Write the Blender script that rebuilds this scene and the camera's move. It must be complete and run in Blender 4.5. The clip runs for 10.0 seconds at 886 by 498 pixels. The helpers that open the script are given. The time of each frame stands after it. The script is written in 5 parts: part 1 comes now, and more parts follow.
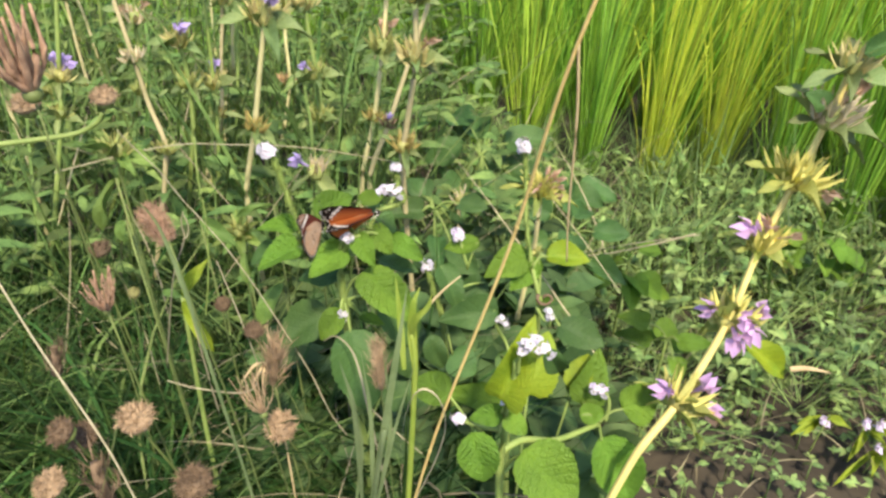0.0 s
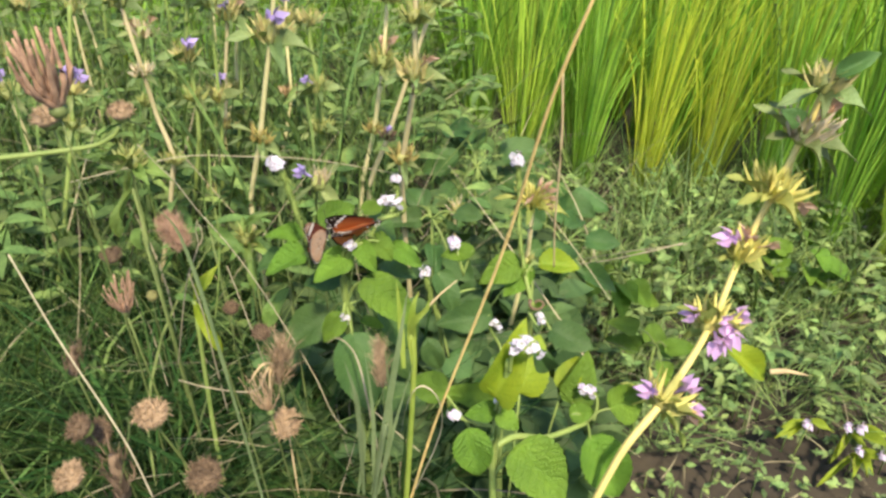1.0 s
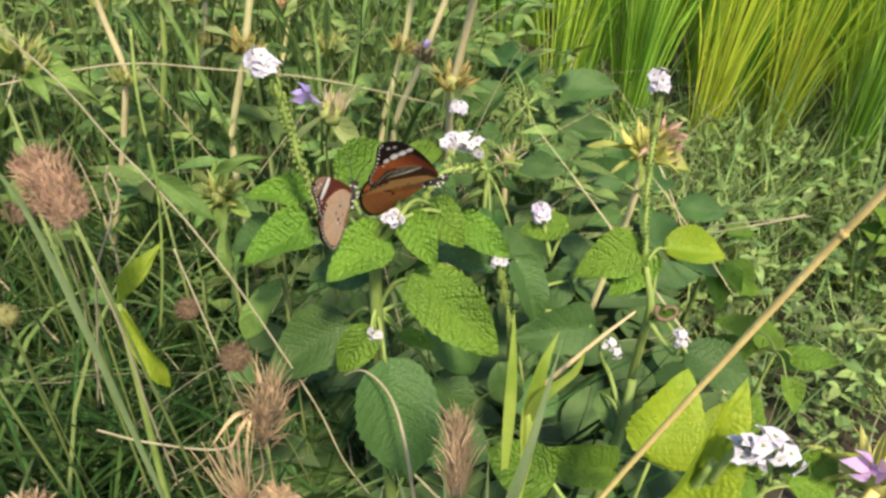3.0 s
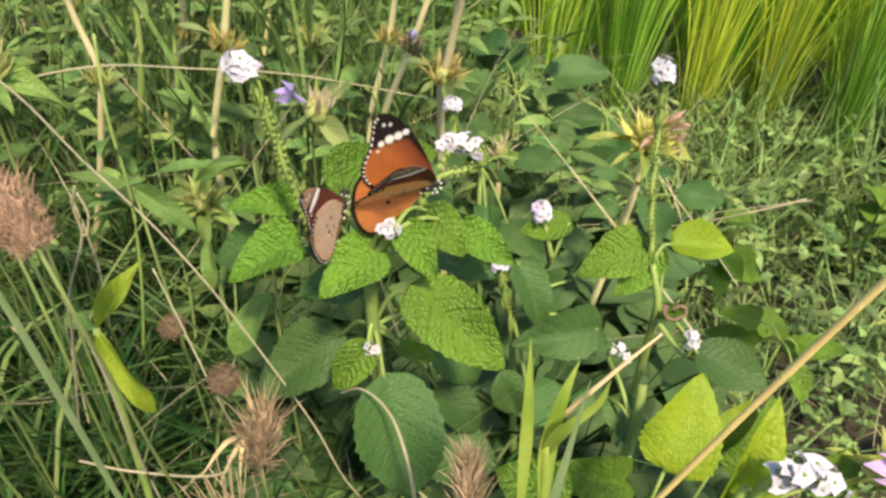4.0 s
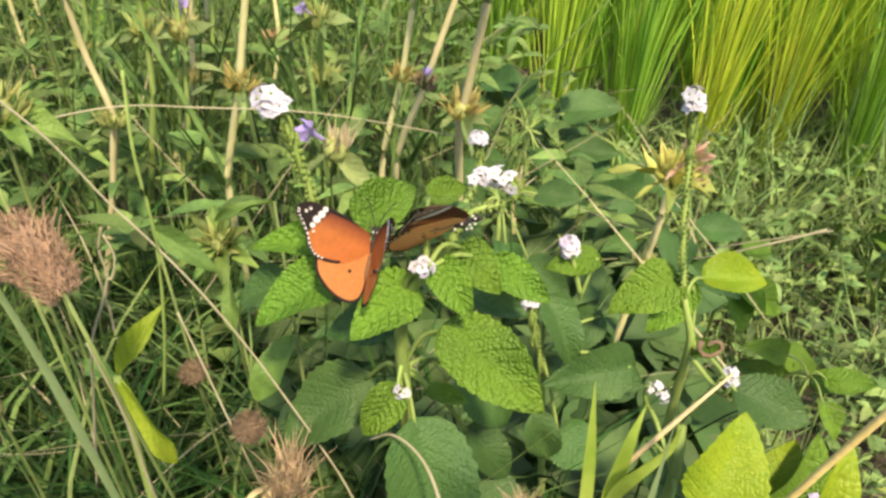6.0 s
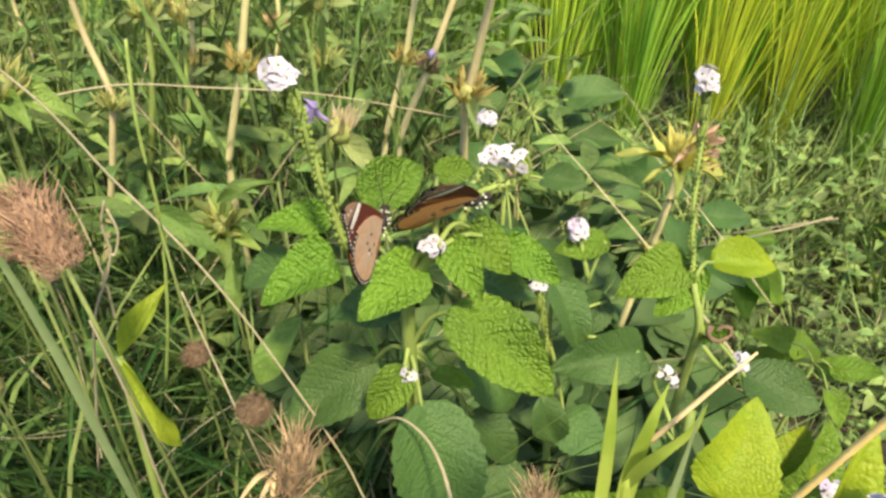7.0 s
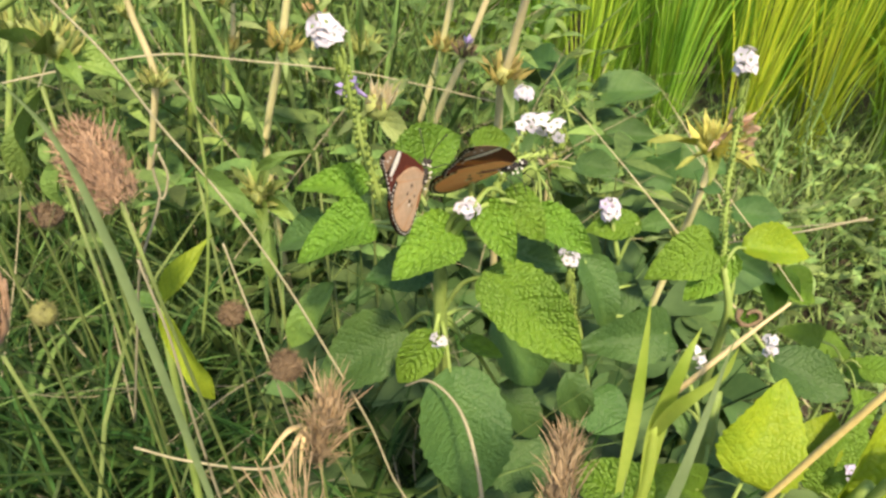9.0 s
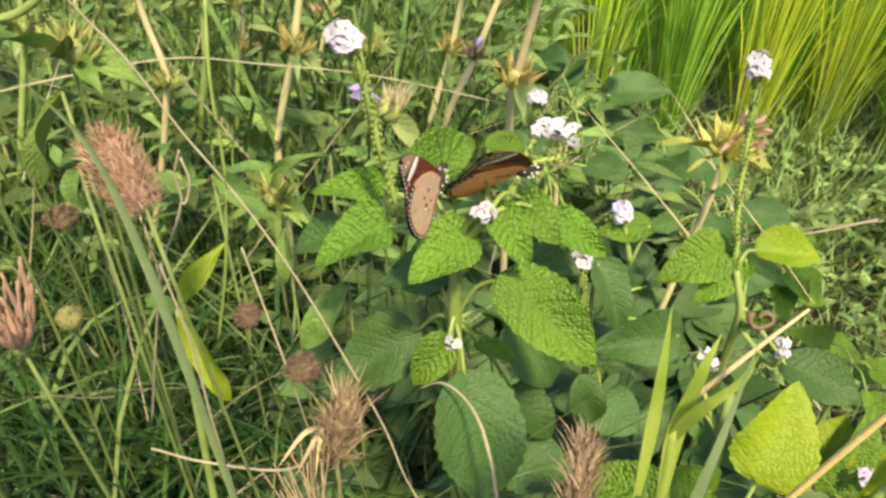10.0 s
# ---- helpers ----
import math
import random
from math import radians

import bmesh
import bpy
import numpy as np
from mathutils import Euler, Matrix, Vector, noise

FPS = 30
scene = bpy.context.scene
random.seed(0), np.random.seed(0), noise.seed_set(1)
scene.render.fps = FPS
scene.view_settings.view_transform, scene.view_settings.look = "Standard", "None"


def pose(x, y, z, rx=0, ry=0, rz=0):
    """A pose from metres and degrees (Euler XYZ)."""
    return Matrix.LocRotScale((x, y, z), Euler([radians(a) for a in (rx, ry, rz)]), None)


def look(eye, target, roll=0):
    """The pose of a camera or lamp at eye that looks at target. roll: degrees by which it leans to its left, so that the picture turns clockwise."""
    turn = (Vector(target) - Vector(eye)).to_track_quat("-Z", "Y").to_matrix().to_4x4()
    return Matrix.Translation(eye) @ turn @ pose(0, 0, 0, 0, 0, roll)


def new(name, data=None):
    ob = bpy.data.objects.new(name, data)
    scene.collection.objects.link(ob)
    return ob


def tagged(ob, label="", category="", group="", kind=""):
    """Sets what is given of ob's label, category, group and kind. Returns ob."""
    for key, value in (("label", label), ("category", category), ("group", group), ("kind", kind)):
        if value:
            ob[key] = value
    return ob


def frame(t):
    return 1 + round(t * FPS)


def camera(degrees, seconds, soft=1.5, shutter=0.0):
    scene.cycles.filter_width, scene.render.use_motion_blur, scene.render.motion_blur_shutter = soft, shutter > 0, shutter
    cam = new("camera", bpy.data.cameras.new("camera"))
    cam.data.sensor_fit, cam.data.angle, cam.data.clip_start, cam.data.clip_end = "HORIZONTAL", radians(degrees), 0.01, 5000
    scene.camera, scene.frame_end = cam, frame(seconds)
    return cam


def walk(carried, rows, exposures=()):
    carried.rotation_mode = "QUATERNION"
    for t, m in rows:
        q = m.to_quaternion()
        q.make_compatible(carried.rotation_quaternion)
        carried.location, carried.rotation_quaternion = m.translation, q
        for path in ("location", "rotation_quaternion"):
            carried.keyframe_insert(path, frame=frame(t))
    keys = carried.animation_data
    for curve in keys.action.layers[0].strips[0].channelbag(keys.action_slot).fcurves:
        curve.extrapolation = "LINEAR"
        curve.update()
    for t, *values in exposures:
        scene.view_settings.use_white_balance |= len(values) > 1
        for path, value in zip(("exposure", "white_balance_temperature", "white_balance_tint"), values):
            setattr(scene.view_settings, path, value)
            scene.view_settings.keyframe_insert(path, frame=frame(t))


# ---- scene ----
cam = camera(62.2, 10.0, soft=2.8)
PATH = [
    (0, (-0.0044, 0.0122, 0.7828), (0.0050, 0.8608, 0.2539), -0.15),
    (0.5, (-0.0049, 0.0105, 0.7779), (0.0261, 0.8609, 0.2526), 1.19),
    (1, (-0.0057, -0.0175, 0.7997), (0.0091, 0.8374, 0.2810), 0.24),
    (1.5, (-0.0006, -0.0347, 0.8444), (0.0247, 0.8134, 0.3152), 0.10),
    (2, (-0.0202, 0.0695, 0.7928), (-0.0565, 0.9142, 0.2588), -1.06),
    (2.5, (-0.0478, 0.1602, 0.7114), (-0.0458, 0.9972, 0.1643), 1.08),
    (2.7, (-0.0514, 0.1802, 0.6906), (-0.0374, 1.0090, 0.1311), 2.40),
    (3.8, (-0.0573, 0.2208, 0.6764), (-0.0120, 1.0263, 0.0855), 1.30),
    (4, (-0.0581, 0.2237, 0.6773), (-0.0201, 1.0306, 0.0879), 1.29),
    (4.5, (-0.0647, 0.2271, 0.6757), (-0.0102, 1.0385, 0.0938), 1.81),
    (5, (-0.0704, 0.2332, 0.6724), (-0.0201, 1.0771, 0.1383), 0.40),
    (5.5, (-0.0701, 0.2327, 0.6723), (-0.0335, 1.0716, 0.1293), -0.12),
    (7, (-0.0752, 0.2368, 0.6636), (-0.0372, 1.0652, 0.1047), 0.54),
    (7.5, (-0.0795, 0.2367, 0.6611), (-0.0524, 1.0558, 0.0881), 0.33),
    (8, (-0.0842, 0.2236, 0.6601), (-0.0875, 1.0558, 0.1056), 1.26),
    (8.5, (-0.0844, 0.2291, 0.6565), (-0.0800, 1.0602, 0.1003), 1.45),
    (9, (-0.0790, 0.2235, 0.6536), (-0.0754, 1.0543, 0.0970), 1.31),
    (9.5, (-0.0860, 0.2237, 0.6542), (-0.0871, 1.0535, 0.0961), 1.33),
    (10, (-0.0835, 0.2225, 0.6562), (-0.0866, 1.0528, 0.0989), 1.09),
]
walk(cam, [(t, look(eye, target, roll)) for t, eye, target, roll in PATH],
     exposures=[(0.0, 1.06, 6650, 16), (1.5, 1.05, 6800, 16), (2.5, 0.95, 6850, 15), (5.0, 1.05, 7250, 13), (10.0, 1.14, 7500, 13)])

# ---- light ----
world = bpy.data.worlds.new("sky")
scene.world = world
world.use_nodes = True
SUN_AZ, SUN_EL = 164.0, 53.0  # degrees clockwise from +y, and above the horizon
sky = world.node_tree.nodes.new("ShaderNodeTexSky")
sky.sky_type, sky.sun_disc = "NISHITA", False
sky.sun_elevation, sky.sun_rotation = radians(SUN_EL), radians(SUN_AZ)
back = world.node_tree.nodes["Background"]
world.node_tree.links.new(sky.outputs[0], back.inputs[0])
back.inputs[1].default_value = 0.125
sun = new("sun", bpy.data.lights.new("sun", "SUN"))
sun.data.energy, sun.data.angle, sun.data.color = 3.5, radians(6.0), (1.0, 0.88, 0.66)
to_sun = Vector((math.sin(radians(SUN_AZ)) * math.cos(radians(SUN_EL)), math.cos(radians(SUN_AZ)) * math.cos(radians(SUN_EL)), math.sin(radians(SUN_EL))))
sun.matrix_world = look(to_sun * 10, (0, 0, 0))

RND = random.Random(7)
V = Vector


# ---- materials ----
def material(name, colour, dark=None, scale=60.0, rough=0.6, bump=0.2, leaf=0.0, veins=0.0, vary=0.25, island=False, hue=0.0, attribute="", spec=0.4, glow=(1.5, 1.35, 0.5)):
    """A two-scale noise surface. leaf: share of light let through; veins: relief and tint along the UV veins."""
    m = bpy.data.materials.new(name)
    m.use_nodes = True
    nt = m.node_tree
    N, L = nt.nodes, nt.links
    bsdf, out = N["Principled BSDF"], N["Material Output"]
    dark = dark or tuple(c * 0.55 for c in colour)
    coord = N.new("ShaderNodeTexCoord")
    fine, broad = N.new("ShaderNodeTexNoise"), N.new("ShaderNodeTexNoise")
    fine.inputs["Scale"].default_value, broad.inputs["Scale"].default_value = scale * 9, scale
    fine.inputs["Detail"].default_value = broad.inputs["Detail"].default_value = 3
    geo = N.new("ShaderNodeNewGeometry")
    for n in (fine, broad):
        L.new(geo.outputs["Position"], n.inputs["Vector"])
    blend = N.new("ShaderNodeMath")
    blend.operation = "MULTIPLY_ADD"
    L.new(fine.outputs[0], blend.inputs[0])
    blend.inputs[1].default_value = 0.4
    L.new(broad.outputs[0], blend.inputs[2])
    ramp = N.new("ShaderNodeValToRGB")
    ramp.color_ramp.elements[0].position, ramp.color_ramp.elements[1].position = 0.45, 0.95
    ramp.color_ramp.elements[0].color, ramp.color_ramp.elements[1].color = (*dark, 1), (*colour, 1)
    L.new(blend.outputs[0], ramp.inputs[0])
    colour_out = ramp.outputs[0]
    if attribute:
        att = N.new("ShaderNodeAttribute")
        att.attribute_name = attribute
        tint = N.new("ShaderNodeMix")
        tint.data_type, tint.blend_type = "RGBA", "MULTIPLY"
        tint.inputs[0].default_value = 1.0
        L.new(att.outputs["Color"], tint.inputs[6])
        L.new(colour_out, tint.inputs[7])
        colour_out = tint.outputs[2]
    height = blend.outputs[0]
    if veins:
        uv = N.new("ShaderNodeUVMap")
        sep = N.new("ShaderNodeSeparateXYZ")
        L.new(uv.outputs[0], sep.inputs[0])

        def calc(op, a, b=0.0, c=0.0):
            n = N.new("ShaderNodeMath")
            n.operation = op
            for k, v in enumerate((a, b, c)):
                if isinstance(v, (int, float)):
                    n.inputs[k].default_value = v
                else:
                    L.new(v, n.inputs[k])
            return n.outputs[0]

        side = calc("ABSOLUTE", calc("SUBTRACT", sep.outputs[0], 0.5))
        phase = calc("MULTIPLY_ADD", sep.outputs[1], 8.0, calc("MULTIPLY", side, -4.2))
        phase = calc("ADD", phase, calc("MULTIPLY", broad.outputs[0], 0.7))
        rib = calc("PINGPONG", phase, 0.5)  # 0 at a vein
        mid = calc("MULTIPLY", side, 9.0)
        line = calc("MINIMUM", calc("MULTIPLY", rib, 2.0), calc("MINIMUM", mid, 1.0))
        cell = N.new("ShaderNodeTexVoronoi")
        cell.inputs["Scale"].default_value = 620.0
        L.new(geo.outputs["Position"], cell.inputs["Vector"])
        puff = calc("POWER", calc("MINIMUM", calc("MULTIPLY", line, 2.4), 1.0), 0.8)
        height = calc("ADD", calc("MULTIPLY", puff, 0.6), calc("MULTIPLY", calc("SUBTRACT", 1.0, cell.outputs[0]), 1.3))
        pale = N.new("ShaderNodeMix")
        pale.data_type = "RGBA"
        L.new(calc("MULTIPLY", calc("SUBTRACT", 1.0, calc("MINIMUM", calc("MULTIPLY", line, 3.0), 1.0)), veins), pale.inputs[0])
        L.new(colour_out, pale.inputs[6])
        pale.inputs[7].default_value = (colour[0] * 1.9, colour[1] * 1.5, colour[2] * 1.6, 1)
        net = N.new("ShaderNodeMix")
        net.data_type, net.blend_type = "RGBA", "MULTIPLY"
        L.new(calc("MULTIPLY", calc("ADD", cell.outputs[0], calc("MULTIPLY", calc("SUBTRACT", 1.0, puff), 0.6)), 0.45), net.inputs[0])
        L.new(pale.outputs[2], net.inputs[6])
        net.inputs[7].default_value = (0.48, 0.66, 0.52, 1)
        colour_out = net.outputs[2]
    hsv = N.new("ShaderNodeHueSaturation")
    L.new(colour_out, hsv.inputs["Color"])
    if island:
        pick = geo.outputs["Random Per Island"]
    else:
        info = N.new("ShaderNodeObjectInfo")
        pick = info.outputs["Random"]
    rng = N.new("ShaderNodeMapRange")
    rng.inputs[3].default_value, rng.inputs[4].default_value = 1 - vary, 1 + vary
    L.new(pick, rng.inputs[0])
    L.new(rng.outputs[0], hsv.inputs["Value"])
    if hue:
        rng2 = N.new("ShaderNodeMapRange")
        rng2.inputs[3].default_value, rng2.inputs[4].default_value = 0.5 - hue, 0.5 + hue * 0.4
        wob = N.new("ShaderNodeMath")
        wob.operation = "FRACT"
        mul = N.new("ShaderNodeMath")
        mul.operation = "MULTIPLY"
        mul.inputs[1].default_value = 7.31
        L.new(pick, mul.inputs[0])
        L.new(mul.outputs[0], wob.inputs[0])
        L.new(wob.outputs[0], rng2.inputs[0])
        L.new(rng2.outputs[0], hsv.inputs["Hue"])
    L.new(hsv.outputs[0], bsdf.inputs["Base Color"])
    bsdf.inputs["Roughness"].default_value = rough
    bsdf.inputs["Specular IOR Level"].default_value = spec
    if bump:
        b = N.new("ShaderNodeBump")
        b.inputs["Strength"].default_value, b.inputs["Distance"].default_value = bump, 0.0014 if veins else 0.0012
        L.new(height, b.inputs["Height"])
        L.new(b.outputs[0], bsdf.inputs["Normal"])
    if leaf:
        trans = N.new("ShaderNodeBsdfTranslucent")
        bright = N.new("ShaderNodeMix")
        bright.data_type, bright.blend_type = "RGBA", "MULTIPLY"
        bright.inputs[0].default_value = 1.0
        L.new(hsv.outputs[0], bright.inputs[6])
        bright.inputs[7].default_value = (*glow, 1)
        L.new(bright.outputs[2], trans.inputs[0])
        mix = N.new("ShaderNodeMixShader")
        mix.inputs[0].default_value = leaf
        L.new(bsdf.outputs[0], mix.inputs[1])
        L.new(trans.outputs[0], mix.inputs[2])
        L.new(mix.outputs[0], out.inputs[0])
    return m


SOIL = material("soil", (0.06, 0.05, 0.034), (0.022, 0.019, 0.014), scale=9, rough=0.95, bump=0.8)
LEAF = material("leaf_green", (0.195, 0.37, 0.042), (0.13, 0.27, 0.034), scale=40, rough=0.5, bump=0.8, leaf=0.35, veins=0.06, vary=0.12, hue=0.012)
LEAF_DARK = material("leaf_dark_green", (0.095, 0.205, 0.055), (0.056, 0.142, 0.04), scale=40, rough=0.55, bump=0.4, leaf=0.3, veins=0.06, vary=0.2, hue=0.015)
LEAF_YELLOW = material("leaf_yellow_green", (0.36, 0.44, 0.03), (0.22, 0.35, 0.03), scale=35, rough=0.5, bump=0.4, leaf=0.42, veins=0.06, vary=0.1)
LEAF_NARROW = material("narrow_leaf", (0.22, 0.34, 0.085), (0.13, 0.23, 0.055), scale=40, rough=0.6, bump=0.4, leaf=0.3, veins=0.12, vary=0.3, hue=0.03)
HERB_LEAF = material("herb_leaf", (0.27, 0.36, 0.15), (0.16, 0.25, 0.09), scale=40, rough=0.6, bump=0.4, leaf=0.3, veins=0.06, vary=0.3, hue=0.03)
PALE_LEAF = material("pale_yellow_green_leaf", (0.46, 0.50, 0.15), (0.30, 0.38, 0.10), scale=40, rough=0.6, bump=0.4, leaf=0.35, veins=0.06, vary=0.25, hue=0.02)
WEED = material("weed_leaves", (0.165, 0.285, 0.08), (0.045, 0.10, 0.028), scale=30, rough=0.85, bump=0.3, leaf=0.3, vary=0.55, island=True, hue=0.03)
# Left-hand grass: its green is darkened to paint in the shade over it.
GRASS_SHADED = material("grass", (0.034, 0.090, 0.020), (0.011, 0.036, 0.008), scale=30, rough=0.7, bump=0.2, leaf=0.2, vary=0.6, island=True, hue=0.04, spec=0.15)
BENT_GRASS = material("bent_grass_blades", (0.13, 0.235, 0.065), (0.05, 0.115, 0.03), scale=30, rough=0.65, bump=0.2, leaf=0.25, vary=0.5, island=True, hue=0.03, spec=0.2)
VERGE = material("verge_growth", (0.22, 0.35, 0.11), (0.055, 0.12, 0.035), scale=30, rough=0.65, bump=0.3, leaf=0.25, vary=0.6, island=True, hue=0.03)
# Weed leaves in a darker green that paints in the shade below the herb.
UNDERGROWTH_SHADED = material("shaded_undergrowth_leaves", (0.085, 0.16, 0.05), (0.045, 0.10, 0.03), scale=30, rough=0.7, bump=0.3, leaf=0.3, vary=0.4, island=True, hue=0.02)
RICE = material("rice_blades", (0.25, 0.47, 0.065), (0.12, 0.30, 0.035), scale=12, rough=0.5, bump=0.2, leaf=0.26, vary=0.6, island=True, hue=0.02)
# Lit copy of the rice: sunlight on the right put into the colour.
RICE_SUNLIT = material("sunlit_rice_blades", (0.38, 0.55, 0.075), (0.22, 0.40, 0.045), scale=12, rough=0.5, bump=0.2, leaf=0.28, vary=0.5, island=True, hue=0.02)
PALE_GRASS_BITS = material("pale_grass_bits", (0.15, 0.24, 0.07), (0.07, 0.13, 0.035), scale=40, rough=0.7, bump=0.3, leaf=0.3, vary=0.4, island=True, hue=0.03)
PALE_GRASS = material("pale_grass_blade", (0.19, 0.26, 0.125), (0.12, 0.18, 0.08), scale=40, rough=0.6, bump=0.3, leaf=0.3, vary=0.25)
# Yellow for dying blades and for sunlight painted onto the edge clumps.
RICE_SUNLIT_YELLOW = material("yellowed_sunlit_rice_blades", (0.50, 0.59, 0.07), (0.34, 0.48, 0.05), scale=12, rough=0.5, bump=0.2, leaf=0.3, vary=0.4, island=True, hue=0.012)
STEM = material("green_stem", (0.27, 0.36, 0.10), (0.17, 0.26, 0.06), scale=60, rough=0.6, bump=0.3, leaf=0.0, vary=0.2)
STEM_DARK = material("dull_green_stem", (0.16, 0.21, 0.06), (0.09, 0.13, 0.04), scale=60, rough=0.6, bump=0.3, vary=0.2)
STALK_YELLOW = material("yellow_stalk", (0.70, 0.62, 0.22), (0.55, 0.50, 0.17), scale=50, rough=0.6, bump=0.4, vary=0.1)
STALK = material("pale_stalk", (0.62, 0.56, 0.30), (0.45, 0.45, 0.21), scale=50, rough=0.6, bump=0.4, vary=0.25, hue=0.02)
STRAW = material("dry_straw", (0.62, 0.50, 0.28), (0.45, 0.35, 0.18), scale=70, rough=0.65, bump=0.4, vary=0.25)
OLD_STRAW = material("weathered_straw", (0.43, 0.39, 0.26), (0.28, 0.26, 0.16), scale=70, rough=0.75, bump=0.4, vary=0.25)
WARM_STRAW = material("golden_straw", (0.78, 0.62, 0.24), (0.60, 0.45, 0.16), scale=70, rough=0.6, bump=0.4, vary=0.2)
YOUNG_GRASS = material("young_grass_blade", (0.34, 0.43, 0.09), (0.22, 0.33, 0.05), scale=40, rough=0.55, bump=0.3, leaf=0.35, vary=0.2)
SMOOTH_LEAF = material("smooth_yellow_leaf", (0.42, 0.50, 0.05), (0.30, 0.41, 0.04), scale=40, rough=0.6, bump=0.3, leaf=0.4, veins=0.015, vary=0.1)
STRAW_BITS = material("dry_grass", (0.34, 0.31, 0.19), (0.20, 0.18, 0.10), scale=70, rough=0.7, bump=0.4, vary=0.4, island=True)
BROWN = material("dry_seed_head", (0.22, 0.155, 0.095), (0.08, 0.055, 0.035), scale=120, rough=0.85, bump=0.5, vary=0.4, island=True)
ROSY = material("rosy_brown_seed_head", (0.44, 0.29, 0.19), (0.19, 0.115, 0.075), scale=120, rough=0.85, bump=0.5, vary=0.4, island=True)
TAN = material("tan_seed_head", (0.46, 0.34, 0.21), (0.25, 0.175, 0.105), scale=120, rough=0.85, bump=0.5, vary=0.35, island=True)
BRACT = material("yellow_bracts", (0.62, 0.58, 0.17), (0.44, 0.46, 0.14), scale=90, rough=0.55, bump=0.3, leaf=0.2, vary=0.25, hue=0.008)
BRACT_SOFT = material("pale_yellow_bracts", (0.58, 0.54, 0.24), (0.40, 0.42, 0.18), scale=90, rough=0.55, bump=0.3, leaf=0.2, vary=0.3, hue=0.03)
BRACT_GREEN = material("green_bracts", (0.36, 0.40, 0.15), (0.22, 0.29, 0.09), scale=90, rough=0.55, bump=0.3, leaf=0.2, vary=0.35, hue=0.03)
BRACT_OCHRE = material("ochre_bracts", (0.50, 0.42, 0.15), (0.33, 0.30, 0.10), scale=90, rough=0.6, bump=0.3, leaf=0.2, vary=0.3, hue=0.02)
BRACT_DRY = material("dry_bracts", (0.52, 0.36, 0.21), (0.32, 0.2, 0.11), scale=90, rough=0.7, bump=0.3, leaf=0.1, vary=0.35)
PALE_BRACT = material("bleached_bracts", (0.70, 0.62, 0.46), (0.50, 0.44, 0.30), scale=90, rough=0.65, bump=0.3, leaf=0.2, vary=0.3)
WHITE = material("white_petals", (0.66, 0.65, 0.72), (0.42, 0.41, 0.54), scale=200, rough=0.6, bump=0.15, leaf=0.2, vary=0.06)
LILAC = material("lilac_petals", (0.66, 0.60, 0.76), (0.48, 0.42, 0.64), scale=200, rough=0.6, bump=0.15, leaf=0.2, vary=0.08)
VIOLET = material("violet_petals", (0.66, 0.45, 0.76), (0.50, 0.33, 0.66), scale=150, rough=0.55, bump=0.15, leaf=0.25, vary=0.15)
BLUE_VIOLET = material("blue_violet_petals", (0.42, 0.34, 0.68), (0.30, 0.24, 0.56), scale=150, rough=0.55, bump=0.15, leaf=0.25, vary=0.2)
PINK = material("faded_pink_petals", (0.66, 0.47, 0.38), (0.50, 0.34, 0.26), scale=150, rough=0.6, bump=0.2, leaf=0.2, vary=0.15)
KNOBS = material("yellow_seed_knobs", (0.20, 0.20, 0.06), (0.07, 0.07, 0.03), scale=300, rough=0.7, bump=0.5, vary=0.3, island=True)
BUD = material("green_buds", (0.22, 0.31, 0.06), (0.09, 0.14, 0.03), scale=300, rough=0.6, bump=0.4, vary=0.2)
WING = material("wing_scales", (1.0, 1.0, 1.0), (0.82, 0.82, 0.82), scale=500, rough=0.7, bump=0.15, leaf=0.34, vary=0.0, attribute="scales", spec=0.2, glow=(1.45, 1.35, 1.25))
BODY = material("butterfly_body", (0.035, 0.028, 0.024), (0.012, 0.01, 0.01), scale=500, rough=0.7, bump=0.4)
ABDOMEN = material("butterfly_abdomen", (0.30, 0.14, 0.06), (0.12, 0.06, 0.03), scale=500, rough=0.7, bump=0.4)
SPOT = material("white_scales", (0.85, 0.84, 0.8), scale=500, rough=0.7, bump=0.1)


# ---- mesh helpers ----
def mesh_of(name, verts, faces, mat, smooth=True, uvs=None):
    me = bpy.data.meshes.new(name)
    me.from_pydata([tuple(v) for v in verts], [], faces)
    for m in mat if isinstance(mat, (list, tuple)) else [mat]:
        me.materials.append(m)
    if smooth:
        me.shade_smooth()
    if uvs is not None:
        layer = me.uv_layers.new(name="UVMap")
        idx = np.empty(len(me.loops), dtype=np.int64)
        me.loops.foreach_get("vertex_index", idx)
        layer.data.foreach_set("uv", np.asarray(uvs, dtype=np.float32)[idx].ravel())
    return me


def thing(name, at, label, category, group="", kind=""):
    ob = new(name)
    ob.location = at
    ob.empty_display_size = 0.01
    return tagged(ob, label, category, group, kind)


def part(name, me, parent, m=None, label=""):
    """One mesh under a thing or a part; m is its pose in the world."""
    ob = new(name, me)
    ob.parent = parent
    base = Matrix.Translation(parent.location)
    if parent.parent:
        base = Matrix.Translation(parent.parent.location) @ parent.matrix_basis
    ob.matrix_basis = base.inverted() @ (m or Matrix())
    if label:
        tagged(ob, label)
    return ob


def frame_of(along, up):
    """Rotation with y along and z near up."""
    y = V(along).normalized()
    z = V(up) - V(up).dot(y) * y
    z = z.normalized() if z.length > 1e-5 else y.orthogonal().normalized()
    x = y.cross(z)
    return Matrix((x, y, z)).transposed()


def placed(base, along, up, sx, sy, sz):
    return Matrix.Translation(V(base)) @ frame_of(along, up).to_4x4() @ Matrix.Diagonal((sx, sy, sz, 1))


